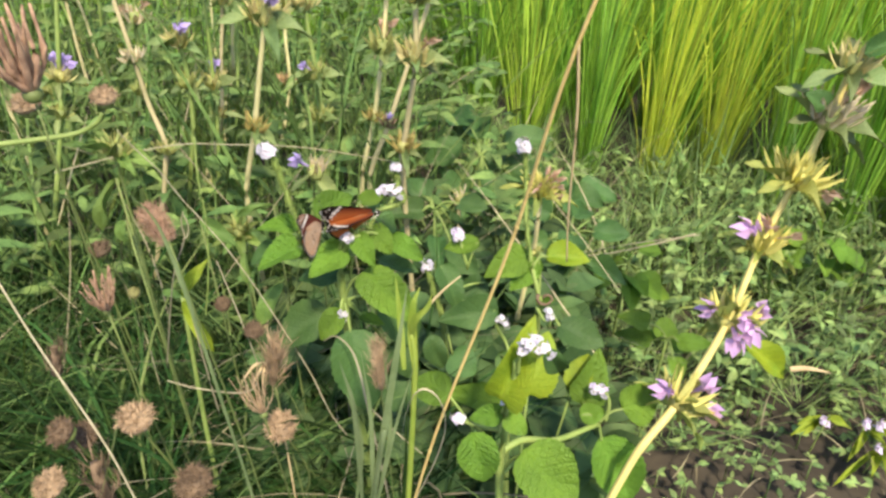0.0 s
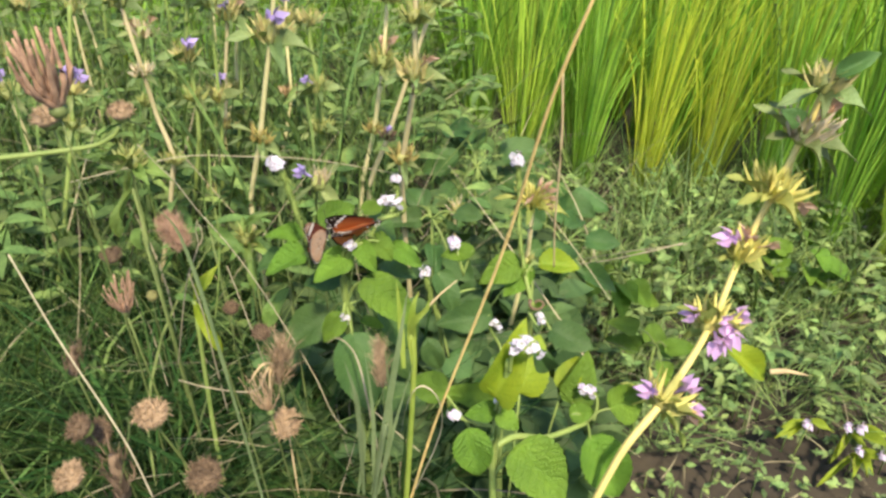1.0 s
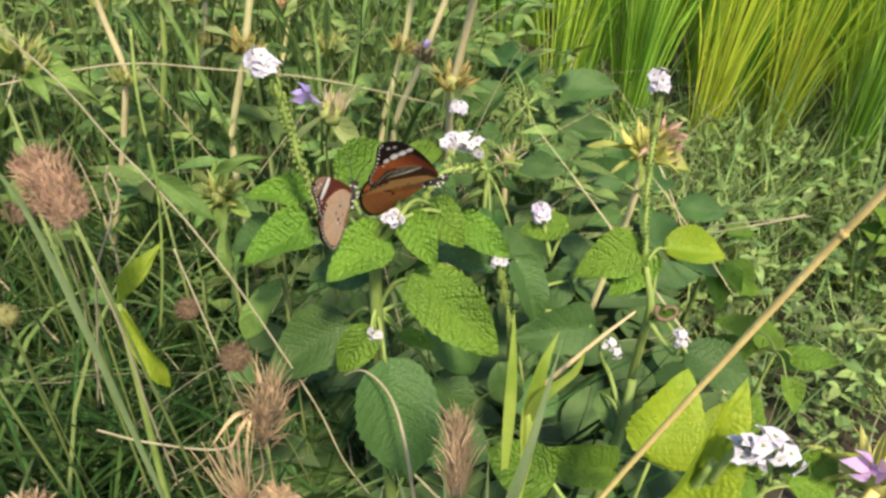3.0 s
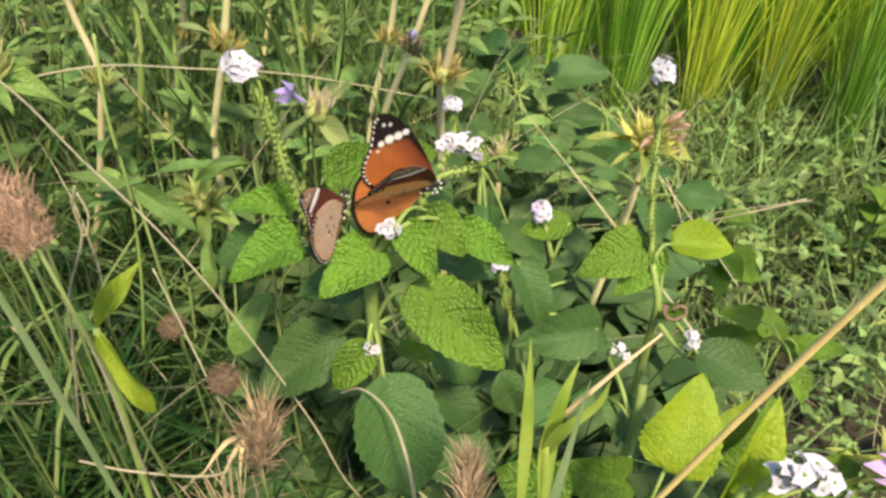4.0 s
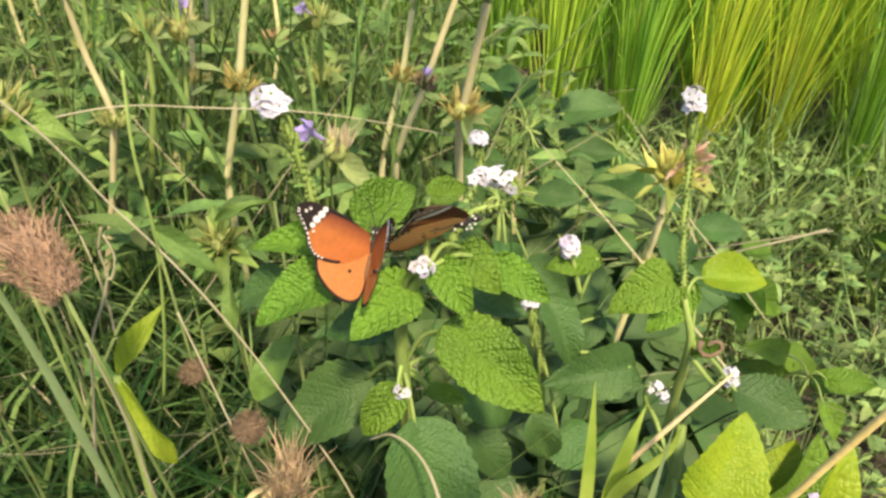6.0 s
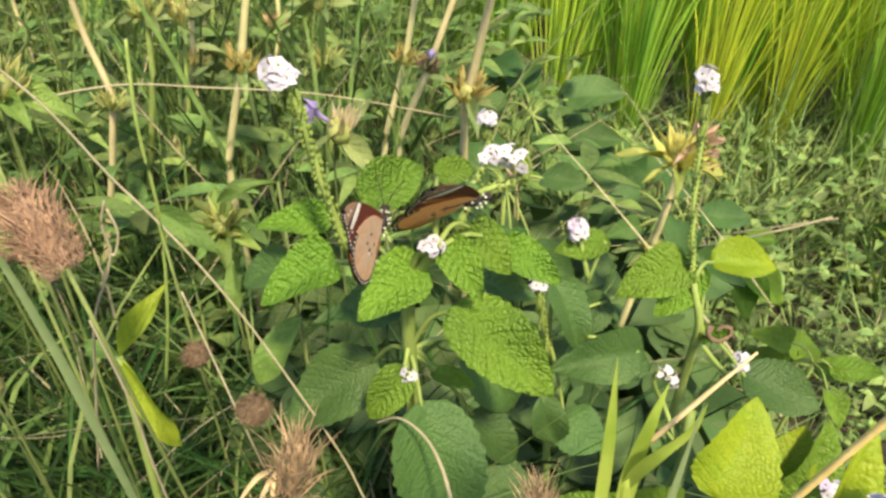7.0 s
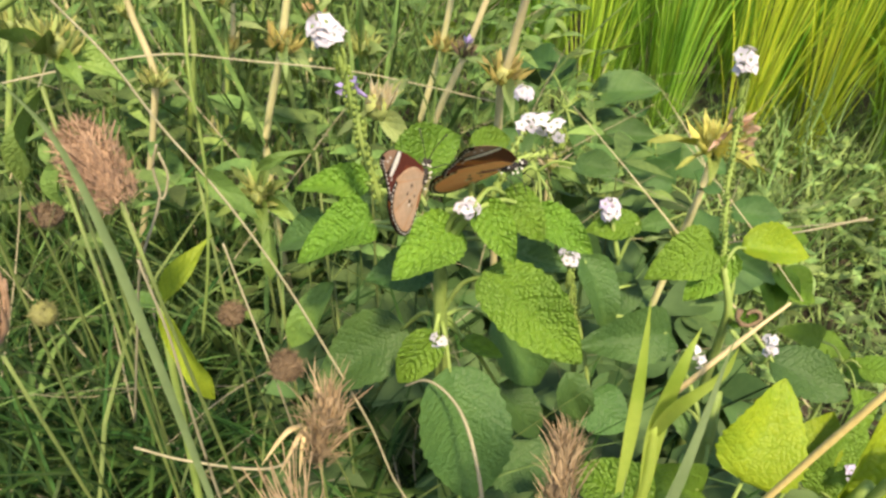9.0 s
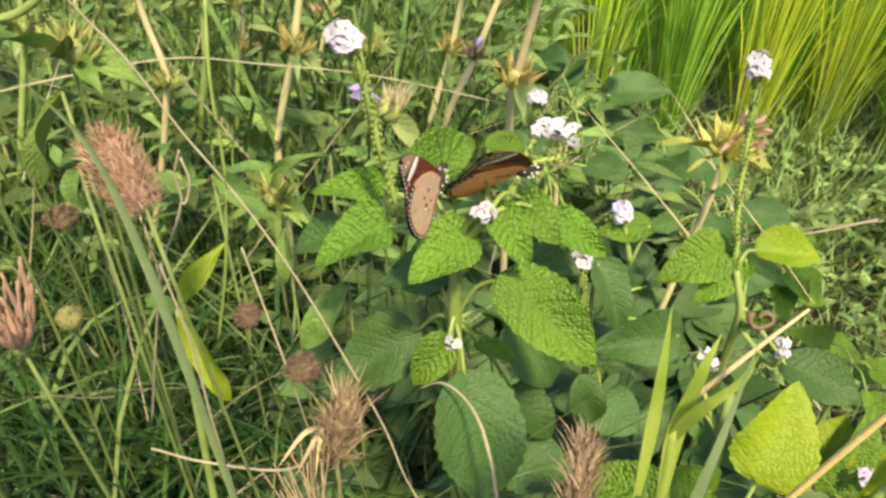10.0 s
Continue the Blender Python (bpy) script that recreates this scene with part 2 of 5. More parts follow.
def smooth_line(points, steps=6):
    pts = [V(p) for p in points]
    if len(pts) == 2:
        return [pts[0].lerp(pts[1], k / steps) for k in range(steps + 1)]
    out = []
    for i in range(len(pts) - 1):
        a, b = pts[max(i - 1, 0)], pts[i]
        c, d = pts[i + 1], pts[min(i + 2, len(pts) - 1)]
        l = (c - b).length
        m, n = (c - a).normalized() * l, (d - b).normalized() * l
        for k in range(steps):
            t = k / steps
            out.append((2 * t ** 3 - 3 * t * t + 1) * b + (t ** 3 - 2 * t * t + t) * m + (3 * t * t - 2 * t ** 3) * c + (t ** 3 - t * t) * n)
    return out + [pts[-1]]


class Soup:
    """Collects vertices and faces for one mesh."""

    def __init__(self):
        self.v, self.f = [], []

    def tube(self, line, r0, r1, sides=6, wob=0.0):
        n0, n = len(self.v), len(line)
        for i, p in enumerate(line):
            d = line[min(i + 1, n - 1)] - line[max(i - 1, 0)]
            d = d.normalized() if d.length > 1e-9 else V((0, 0, 1))
            a = d.orthogonal().normalized() if abs(d.z) > 0.98 else d.cross(V((0, 0, 1))).normalized()
            b = d.cross(a)
            r = r0 + (r1 - r0) * i / (n - 1)
            r *= 1 + wob * RND.uniform(-1, 1)
            for s in range(sides):
                w = 2 * math.pi * s / sides
                self.v.append(p + r * (math.cos(w) * a + math.sin(w) * b))
        for i in range(n - 1):
            for s in range(sides):
                q = (s + 1) % sides
                self.f.append((n0 + i * sides + s, n0 + i * sides + q, n0 + (i + 1) * sides + q, n0 + (i + 1) * sides + s))
        self.f.append(tuple(n0 + (n - 1) * sides + s for s in range(sides)))
        self.f.append(tuple(n0 + s for s in reversed(range(sides))))
        return self

    def blade(self, line, width, side, fold=0.25, start=0.6, peak=0.3):
        """A folded blade along a line: three vertices across, pointed at the end."""
        n0, n = len(self.v), len(line)
        side = V(side).normalized()
        for i, p in enumerate(line):
            t = i / (n - 1)
            w = width * (start + (1 - start) * min(t / peak, 1.0)) if t < peak else width * max(1 - ((t - peak) / (1 - peak)) ** 1.6, 0.03)
            d = line[min(i + 1, n - 1)] - line[max(i - 1, 0)]
            s = side - side.dot(d) / max(d.length_squared, 1e-12) * d
            s = s.normalized() if s.length > 1e-6 else side
            up = s.cross(d).normalized() if d.length > 1e-9 else V((0, 0, 1))
            self.v += [p - s * w / 2 + up * w * fold, p, p + s * w / 2 + up * w * fold]
        for i in range(n - 1):
            a, b = n0 + 3 * i, n0 + 3 * i + 3
            self.f += [(a, a + 1, b + 1, b), (a + 1, a + 2, b + 2, b + 1)]
        return self

    def leaf(self, base, along, up, length, width, n=5, droop=0.15, ovate=0.4):
        m = frame_of(along, up)
        n0 = len(self.v)
        for i in range(n + 1):
            t = i / n
            w = width * 0.5 * max(math.sin(math.pi * t ** (0.5 / max(ovate, 0.2) * 0.8)), 0.04)
            z = -droop * t * t * length
            for u in (-1, 0, 1):
                self.v.append(V(base) + m @ V((u * w, t * length, z + abs(u) * w * 0.3)))
        for i in range(n):
            a, b = n0 + 3 * i, n0 + 3 * i + 3
            self.f += [(a, a + 1, b + 1, b), (a + 1, a + 2, b + 2, b + 1)]
        return self

    def ball(self, c, rx, ry=None, rz=None, rings=4, segs=7, turn=None):
        ry, rz = ry or rx, rz or rx
        n0 = len(self.v)
        turn = turn or Matrix.Identity(3)
        self.v.append(V(c) + turn @ V((0, 0, rz)))
        for i in range(1, rings):
            a = math.pi * i / rings
            for s in range(segs):
                w = 2 * math.pi * s / segs
                self.v.append(V(c) + turn @ V((rx * math.sin(a) * math.cos(w), ry * math.sin(a) * math.sin(w), rz * math.cos(a))))
        self.v.append(V(c) + turn @ V((0, 0, -rz)))
        last = len(self.v) - 1
        for s in range(segs):
            q = (s + 1) % segs
            self.f.append((n0, n0 + 1 + s, n0 + 1 + q))
            for i in range(rings - 2):
                a = n0 + 1 + i * segs
                self.f.append((a + s, a + segs + s, a + segs + q, a + q))
            a = n0 + 1 + (rings - 2) * segs
            self.f.append((a + s, last, a + q))
        return self

    def mesh(self, name, mat, smooth=True):
        return mesh_of(name, self.v, self.f, mat, smooth)


def wander(p, d, length, n=6, curl=0.3, sag=0.0):
    """A crooked line from p in direction d."""
    p, d = V(p), V(d).normalized()
    side = V((RND.uniform(-1, 1), RND.uniform(-1, 1), RND.uniform(-0.4, 0.4))) * curl
    out = [p]
    for i in range(n):
        d = (d + side / n + V((0, 0, -sag / n))).normalized()
        p = p + d * length / n
        out.append(p)
    return out


def spread(axis, tilt, turn):
    """A direction tilted away from axis by tilt degrees, turned about it."""
    a = V(axis).normalized()
    x = a.orthogonal().normalized()
    y = a.cross(x)
    t, w = radians(tilt), radians(turn)
    return a * math.cos(t) + (x * math.cos(w) + y * math.sin(w)) * math.sin(t)


# ---- leaves ----
def leaf_blade_mesh(name, mat, shape, fold, droop, curl, teeth, seed):
    """A unit leaf: y from 0 to 1, widest 1 across x, with UV along the blade."""
    rnd = random.Random(seed)
    nu, nv = 8, 22
    a, b = shape
    top = max((k / 200) ** a * (1 - k / 200) ** b for k in range(1, 200))
    v, uv, f = [], [], []
    ph = rnd.uniform(0, 6)
    for j in range(nv + 1):
        t = j / nv
        w = 0.5 * t ** a * (1 - t) ** b / top
        for i in range(nu + 1):
            u = i / nu * 2 - 1
            edge = 1 + teeth * (1 if j % 2 else -1) * rnd.uniform(0.3, 1.6) * abs(u) ** 4
            x = u * w * edge
            rib = 0.0024 * math.cos(2 * math.pi * (t * 8 - abs(u) * 2.1)) * (1 - abs(u) * 0.4) if t < 0.93 else 0
            z = fold * abs(x) - droop * t * t + curl * math.sin(5 * t + ph) * x + 0.02 * math.sin(7 * t + 3 * u + ph) - rib
            v.append((x, t, z))
            uv.append((i / nu, t))
    for j in range(nv):
        for i in range(nu):
            k = j * (nu + 1) + i
            f.append((k, k + 1, k + nu + 2, k + nu + 1))
    n = len(v)
    v += [(x, y, z - 0.006) for x, y, z in v]
    uv += uv
    f += [tuple(n + i for i in reversed(q)) for q in f]
    return mesh_of(name, v, f, mat, True, uv)


BROAD = {}
for key, mat in (("green", LEAF), ("dark", LEAF_DARK), ("yellow", LEAF_YELLOW)):
    BROAD[key] = [leaf_blade_mesh("broad_leaf", mat, (0.47, 0.84), 0.18 + 0.1 * k, 0.1 + 0.09 * k, 0.22, 0.032, k) for k in range(4)]
NARROW = {}
for key, mat in (("narrow", LEAF_NARROW), ("bract", HERB_LEAF), ("light", SMOOTH_LEAF), ("pale", PALE_LEAF)):
    NARROW[key] = [leaf_blade_mesh("narrow_leaf", mat, (0.75, 0.9), 0.25, 0.12 + 0.12 * k, 0.25, 0.02, k + 9) for k in range(3)]
FACING = V((0, -0.62, 0.78))


def broad_leaf(plant, base, tip, width, kind="green", up=None, joint=None):
    """A leaf blade from base to tip, with a petiole from joint."""
    base, tip = V(base), V(tip)
    d = tip - base
    u = V(up) if up else FACING + V((RND.uniform(-0.2, 0.2), RND.uniform(-0.15, 0.15), RND.uniform(-0.1, 0.1)))
    ob = part("leaf", RND.choice(BROAD[kind]), plant, placed(base, d, u, width, d.length, d.length))
    if joint:
        mid = base.lerp(V(joint), 0.5) + V((0, 0, 0.004))
        part("petiole", Soup().tube(smooth_line([joint, mid, base + d * 0.06], 4), 0.0009, 0.0007, 5).mesh("petiole", STEM), plant)
    return ob


def narrow_leaf(plant, base, d, length, width, kind="narrow", up=(0, -0.3, 1)):
    return part("leaf", RND.choice(NARROW[kind]), plant, placed(base, d, up, width, length, length))


# ---- heliotrope flowers ----
def floret_mesh(mat, seed):
    rnd = random.Random(seed)
    s = Soup()
    for k in range(5):
        w = 72 * k + rnd.uniform(-8, 8)
        d = V((math.cos(radians(w)), math.sin(radians(w)), 0.12 + rnd.uniform(-0.1, 0.15)))
        s.leaf(V((0, 0, 0.05)), d, (0, 0, 1), 0.98, 1.05, 5, 0.2, 0.66)
    n = len(s.f)
    s.tube([V((0, 0, -1.1)), V((0, 0, -0.3)), V((0, 0, 0.1))], 0.2, 0.26, 5)
    me = s.mesh("floret", [mat, BUD])
    me.polygons.foreach_set("material_index", [0] * n + [1] * (len(s.f) - n))
    return me


FLORET = [floret_mesh(WHITE, k) for k in range(3)] + [floret_mesh(LILAC, 9)]


def cyme(plant, line, count=10, size=0.0026, head=0.35, buds=True, lilac=False):
    """A coiled flower spike along a line from its foot: paired green buds below, white florets at the end."""
    path = smooth_line(line, 8)
    spike = part("flower_spike", Soup().tube(path, 0.0012, 0.0007, 5).mesh("flower_spike", STEM), plant)
    n = len(path)
    if buds:
        total = sum((path[i + 1] - path[i]).length for i in range(n - 1))
        rows = max(int(total * (1 - head * 0.6) / 0.0016), 3)
        s = Soup()
        for r in range(rows):
            t = r / rows * (n - 1) * (1 - head * 0.55)
            p = path[int(t)].lerp(path[min(int(t) + 1, n - 1)], t % 1)
            axis = (path[min(int(t) + 1, n - 1)] - path[max(int(t) - 1, 0)]).normalized()
            for k in range(3):
                d = spread(axis, 70, 137 * r + 120 * k)
                s.ball(p + d * RND.uniform(0.0012, 0.0019), 0.0007, 0.0007, 0.0009, 4, 5)
        tagged(part("nutlet_spike", s.mesh("nutlet_spike", BUD), spike, None, "rows of small green nutlets"), kind="stuff")
    count, size = max(int(count * 0.8), 5), size * 1.0
    first = int((n - 1) * (1 - head))
    ends = path[first:]
    axis = (ends[-1] - ends[0]).normalized()
    for k in range(count):
        t = (k + 0.5) / count * (len(ends) - 1)
        p = ends[int(t)].lerp(ends[min(int(t) + 1, len(ends) - 1)], t % 1)
        d = (spread(axis, RND.uniform(55, 85), 137.5 * k) + V((0, -0.5, 0.45))).normalized()
        r = size * RND.uniform(0.8, 1.15)
        m = placed(p + d * size * RND.uniform(0.95, 1.2), spread(d, 90, RND.uniform(0, 72)), d, r, r, r)
        part("floret", FLORET[3] if lilac and k % 2 else RND.choice(FLORET[:3]), spike, m)
    return spike


# ---- marsh barbel whorls ----
def barbel_flower_mesh(mat, seed):
    """A two-lipped flower: tube along y with flaring lobes."""
    rnd = random.Random(seed)
    s = Soup().tube(smooth_line([(0, 0, 0), (0, 0.4, 0.02), (0, 0.62, 0.1)], 4), 0.05, 0.13, 6)
    for x, z, l in ((-0.45, -0.25, 0.5), (0, -0.45, 0.6), (0.45, -0.25, 0.5), (-0.22, 0.6, 0.45), (0.22, 0.6, 0.45)):
        s.leaf(V((x * 0.15, 0.6, 0.1 + z * 0.12)), V((x + rnd.uniform(-0.1, 0.1), 0.45, z)), V((0, -0.6, 1 if z < 0 else -0.2)), l, 0.42, 4, 0.35, 0.7)
    return s.mesh("barbel_flower", mat)


FLOWER = {"violet": [barbel_flower_mesh(VIOLET, k) for k in range(2)], "blue": [barbel_flower_mesh(BLUE_VIOLET, k) for k in range(2)], "pink": [barbel_flower_mesh(PINK, k) for k in range(2)], "pale": [barbel_flower_mesh(LILAC, 5)]}


BRACTS = {}
SPINE = Soup().tube([V((0, 0, 0)), V((0, 0.5, 0)), V((0, 1, 0))], 1.0, 0.2, 4).mesh("spine", BRACT)


def bract_mesh(mat):
    """One narrow pointed bract, a unit long along y."""
    if mat.name not in BRACTS:
        BRACTS[mat.name] = [Soup().blade(smooth_line([(0, 0, 0), (0.02 * k, 0.5, 0.05 * k), (0.05 * k, 1, -0.05 + 0.1 * k)], 2), 0.22, (1, 0, 0), 0.3, 0.7, 0.35).mesh("bract", mat) for k in range(3)]
    return RND.choice(BRACTS[mat.name])


def whorl(plant, at, axis, r, leaves=6, spines=46, flowers=0, pale=0, mat=None, leaf_len=1.4, flower_dirs=None, leaf_kind="bract", upright=24, bloom="violet"):
    """A crowded cup of pointed bracts and spines round a stem, with leaves under it and flowers out of it."""
    at, axis = V(at), V(axis).normalized()
    mat = mat or BRACT
    wide_r, r = r, r * 0.78
    w = part("bract_whorl", Soup().ball(at - axis * r * 0.1, r * 0.36, r * 0.36, r * 0.4, 5, 8).mesh("bract_whorl", BRACT if mat == BRACT else BRACT_GREEN), plant)
    for k in range(6):
        d = spread(axis, RND.uniform(25, 60), 60 * k + RND.uniform(-15, 15))
        l = r * RND.uniform(0.8, 1.15)
        part("spine", SPINE, w, placed(at, d, spread(d, 90, 0), r * 0.025, l, r * 0.025))
    for k in range(spines):
        d = spread(axis, RND.uniform(4, upright + 24), RND.uniform(0, 360))
        l, wide = r * RND.uniform(0.65, 1.1), r * RND.uniform(0.12, 0.26)
        part("bract", bract_mesh(mat), w, placed(at - axis * r * 0.3 + (d - axis * d.dot(axis)) * r * 0.55, d, spread(d, 90, RND.uniform(0, 360)), wide / 0.22, l, l))
    for k in range(leaves):
        d = spread(axis, RND.uniform(60, 105), 360 / max(leaves, 1) * k + RND.uniform(-20, 20))
        l = wide_r * leaf_len * RND.uniform(0.55, 1.1)
        narrow_leaf(plant, at - axis * r * 0.3, d, l, l * RND.uniform(0.18, 0.3), leaf_kind, axis + V((0, -0.4, 0.4)))
    for k in range(flowers + pale):
        if flower_dirs and k < len(flower_dirs):
            d = V(flower_dirs[k])
        else:
            d = (spread(axis, RND.uniform(20, 65), RND.uniform(0, 360)) + V((0, -0.4, 0.2))).normalized()
        kind = bloom if k < flowers else "pink"
        l = r * (RND.uniform(0.75, 0.95) if k < flowers else RND.uniform(0.7, 0.95))
        part("flower", RND.choice(FLOWER[kind]), plant, placed(at + d.normalized() * r * 0.35, d, (0, -0.7, 0.7), l * (1 if k < flowers else 0.4), l, l), "violet two-lipped flower" if k < flowers else "faded pink flower")
    return w


def barbel(label, line, radius, nodes, stalk=None, group="marsh barbel stalks"):
    """A spiny marsh herb: a pale jointed stalk down a line, with whorls at nodes (share of the line, radius, options)."""
    foot = line[-1]
    plant = thing("spiny_herb", foot, label, "wild plant", group)
    path = smooth_line(line, 8)
    part("stalk", Soup().tube(path, radius * 0.75, radius, 7, 0.06).mesh("stalk", stalk or STALK), plant)
    n = len(path)
    for share, r, opt in nodes:
        i = min(int(share * (n - 1)), n - 1)
        axis = (path[max(i - 2, 0)] - path[min(i + 2, n - 1)]).normalized()
        whorl(plant, path[i], axis, r, **opt)
    return plant


# ---- seed heads and straws ----
def button_head(label, at, foot, r, mat=None, axis=(0, -0.2, 1), bristles=420):
    """A dry composite head: a cup of bracts packed with short curled bristles, on a stalk."""
    at, axis = V(at), V(axis).normalized()
    ob = thing("dry_seed_head", foot, label, "seed head", "dry seed heads")
    turn = frame_of(axis.orthogonal(), axis)
    s = Soup().ball(at, r * 0.72, r * 0.72, r * 0.42, 6, 10, turn)
    for k in range(bristles):
        d = spread(axis, 98 * math.sqrt((k + 0.5) / bristles) * RND.uniform(0.8, 1.12), 137.5 * k)
        p = at + (d - axis * d.dot(axis) * 0.4) * r * 0.45
        s.blade(wander(p, d + axis * 0.35, r * RND.uniform(0.25, 0.6), 3, 1.5), r * RND.uniform(0.035, 0.09), spread(d, 90, RND.uniform(0, 360)), 0.2, 0.8, 0.4)
    part("seed_tuft", s.mesh("seed_tuft", mat or BROWN), ob)
    part("cup", Soup().ball(at - axis * r * 0.32, r * 0.55, r * 0.55, r * 0.38, 6, 10, turn).mesh("cup", STEM_DARK), ob, None, "dull green cup of bracts")
    part("stalk", Soup().tube(smooth_line([at - axis * r * 0.5, (at - axis * r * 0.4).lerp(V(foot), 0.3) + V((RND.uniform(-0.012, 0.012), 0.006, 0)), (at - axis * r * 0.4).lerp(V(foot), 0.65) + V((RND.uniform(-0.016, 0.016), 0.004, 0)), foot], 6), r * 0.055, r * 0.065, 6).mesh("stalk", STEM_DARK), ob)
    return ob


def brush_head(label, a, b, width, foot, mat=None, strands=220, flare=0.35, stalk=None):
    """A dry bottle-brush head from its foot a to its tip b."""
    a, b = V(a), V(b)
    d = b - a
    ob = thing("dry_brush_head", foot, label, "seed head", "dry seed heads")
    s = Soup().tube([a, a.lerp(b, 0.4), a.lerp(b, 0.8)], width * 0.16, width * 0.08, 6, 0.2)
    for k in range(strands):
        t = RND.random() ** 1.1 * 0.75
        p = a + d * t
        w = spread(d, RND.uniform(5, 48), RND.uniform(0, 360))
        start = p + (w - w.dot(d.normalized()) * d.normalized()) * width * 0.35
        l = min(d.length * (1.08 - t), d.length * RND.uniform(0.25, 0.5)) * RND.uniform(0.7, 1.1)
        s.blade(wander(start, w * flare + d.normalized(), l, 3, 0.7), width * RND.uniform(0.018, 0.04), spread(w, 90, RND.uniform(0, 360)), 0.2, 0.9, 0.4)
    part("seed_tuft", s.mesh("seed_tuft", mat or BROWN), ob)
    part("stalk", Soup().tube(smooth_line([a + d * 0.05, a.lerp(V(foot), 0.5) + V((0.004, 0.004, 0)), foot], 6), min(width * 0.03, 0.0006), min(width * 0.03, 0.0006), 5).mesh("stalk", stalk or STEM_DARK), ob)
    return ob


def finger_head(label, a, b, width, foot, mat=None, fingers=15, fuzz=90, lean=16, thick=0.0):
    """A dry head from its foot a to its tip b: short stiff spikes in a tuft of fine tangled chaff."""
    a, b = V(a), V(b)
    d = b - a
    n = d.normalized()
    mat = mat or BROWN
    ob = thing("dry_brush_head", foot, label, "seed head", "dry seed heads")
    full = width * 0.5
    for k in range(fingers if thick else 0):
        w = spread(n, lean * math.sqrt((k + 0.5) / fingers), 137.5 * k)
        l = d.length * RND.uniform(0.75, 1.05)
        p = a + w * width * 0.08
        line = smooth_line([p, p + (w * 0.75 + (w - n) * 0.25 + spread(n, 90, RND.uniform(0, 360)) * 0.12) * l * 0.5, p + (n * 0.15 + w * 0.85) * l + spread(n, 90, RND.uniform(0, 360)) * width * 0.06], 5)
        part("spike", Soup().tube(line, width * thick, width * thick * 0.3, 6, 0.5).mesh("spike", mat), ob)
    if thick:
        part("cup", Soup().ball(a, width * 0.16, width * 0.16, width * 0.14, 5, 9).mesh("cup", STEM_DARK), ob)
        part("stalk", Soup().tube(smooth_line([a, a.lerp(V(foot), 0.5) + V((0.004, 0.004, 0)), foot], 6), 0.0005, 0.0007, 5).mesh("stalk", STEM_DARK), ob)
        return ob
    part("core", Soup().ball(a.lerp(b, 0.46), full * 0.55, full * 0.55, d.length * 0.36, 7, 10, frame_of(n.orthogonal(), n)).mesh("core", mat), ob)
    for k in range(fingers):
        w = spread(n, lean * math.sqrt((k + 0.5) / fingers), 137.5 * k)
        start = a + n * d.length * RND.uniform(0.05, 0.35) + (w - w.dot(n) * n) * width * 0.9
        line = wander(start, w, d.length * RND.uniform(0.4, 0.72), 6, 0.9)
        part("spike", Soup().tube(line, width * 0.02, width * 0.012, 4, 0.4).mesh("spike", mat), ob)
    s = Soup()
    for k in range(fuzz * 4):
        t = RND.random()
        side = spread(n, 90, RND.uniform(0, 360))
        bulge = full * (0.45 + 0.55 * math.sin(math.pi * min(0.12 + 0.8 * t, 1)))
        p = a + n * d.length * (0.02 + 0.86 * t) + side * bulge * math.sqrt(RND.uniform(0.15, 1))
        w = n * RND.uniform(0.3, 1.2) + side * RND.uniform(-0.1, 0.8) + n.cross(side) * RND.uniform(-0.7, 0.7)
        s.blade(wander(p, w, width * RND.uniform(0.12, 0.34), 3, 1.2), width * RND.uniform(0.009, 0.022), spread(w, 90, RND.uniform(0, 360)), 0.2, 0.9, 0.4)
    tagged(part("chaff", s.mesh("chaff", mat), ob), kind="stuff")
    part("stalk", Soup().tube(smooth_line([a + d * 0.05, a.lerp(V(foot), 0.5) + V((0.004, 0.004, 0)), foot], 6), 0.0005, 0.0006, 5).mesh("stalk", STEM_DARK), ob)
    return ob


def straw(label, line, r0, r1, mat=None, name="straw", category="dry stalk", knots=0):
    path = smooth_line(line, 8)
    ob = thing(name, path[-1], label, category)
    part("culm", Soup().tube(path, r0, r1, 7, 0.05).mesh("culm", mat or STRAW), ob)
    for k in range(knots):
        i = int((k + 0.6) / (knots + 0.2) * (len(path) - 1))
        r = r0 + (r1 - r0) * i / len(path)
        part("knot", Soup().ball(path[i], r * 1.4, r * 1.4, r * 1.8, 4, 7).mesh("knot", mat or STRAW), ob)
    return ob


def grass_blade(plant, line, width, mat, side=(1, 0.2, 0), fold=0.3, peak=0.3, start=0.6):
    return part("blade", Soup().blade(smooth_line(line, 6), width, side, fold, start, peak).mesh("blade", mat), plant)


# ---- ground ----
def hill(x, y):
    return 0.012 * noise.noise(V((x * 2.3, y * 2.3, 0))) + 0.006 * noise.noise(V((x * 9, y * 9, 3)))


def ground():
    xs = sorted(set([-400, -100, -30, -10, -5] + [round(-3 + 0.06 * k, 3) for k in range(101)] + [5, 10, 30, 100, 400]))
    ys = sorted(set([-400, -100, -30, -10, -4, -2] + [round(-1 + 0.06 * k, 3) for k in range(101)] + [8, 15, 40, 120, 400]))
    v = [(x, y, hill(x, y) if abs(x) < 4 and abs(y) < 6 else 0) for y in ys for x in xs]
    n = len(xs)
    f = [(j * n + i, j * n + i + 1, (j + 1) * n + i + 1, (j + 1) * n + i) for j in range(len(ys) - 1) for i in range(n - 1)]
    tagged(new("ground", mesh_of("ground", v, f, SOIL)), "dark bare soil under weeds and grass", "ground", kind="structure")


ground()


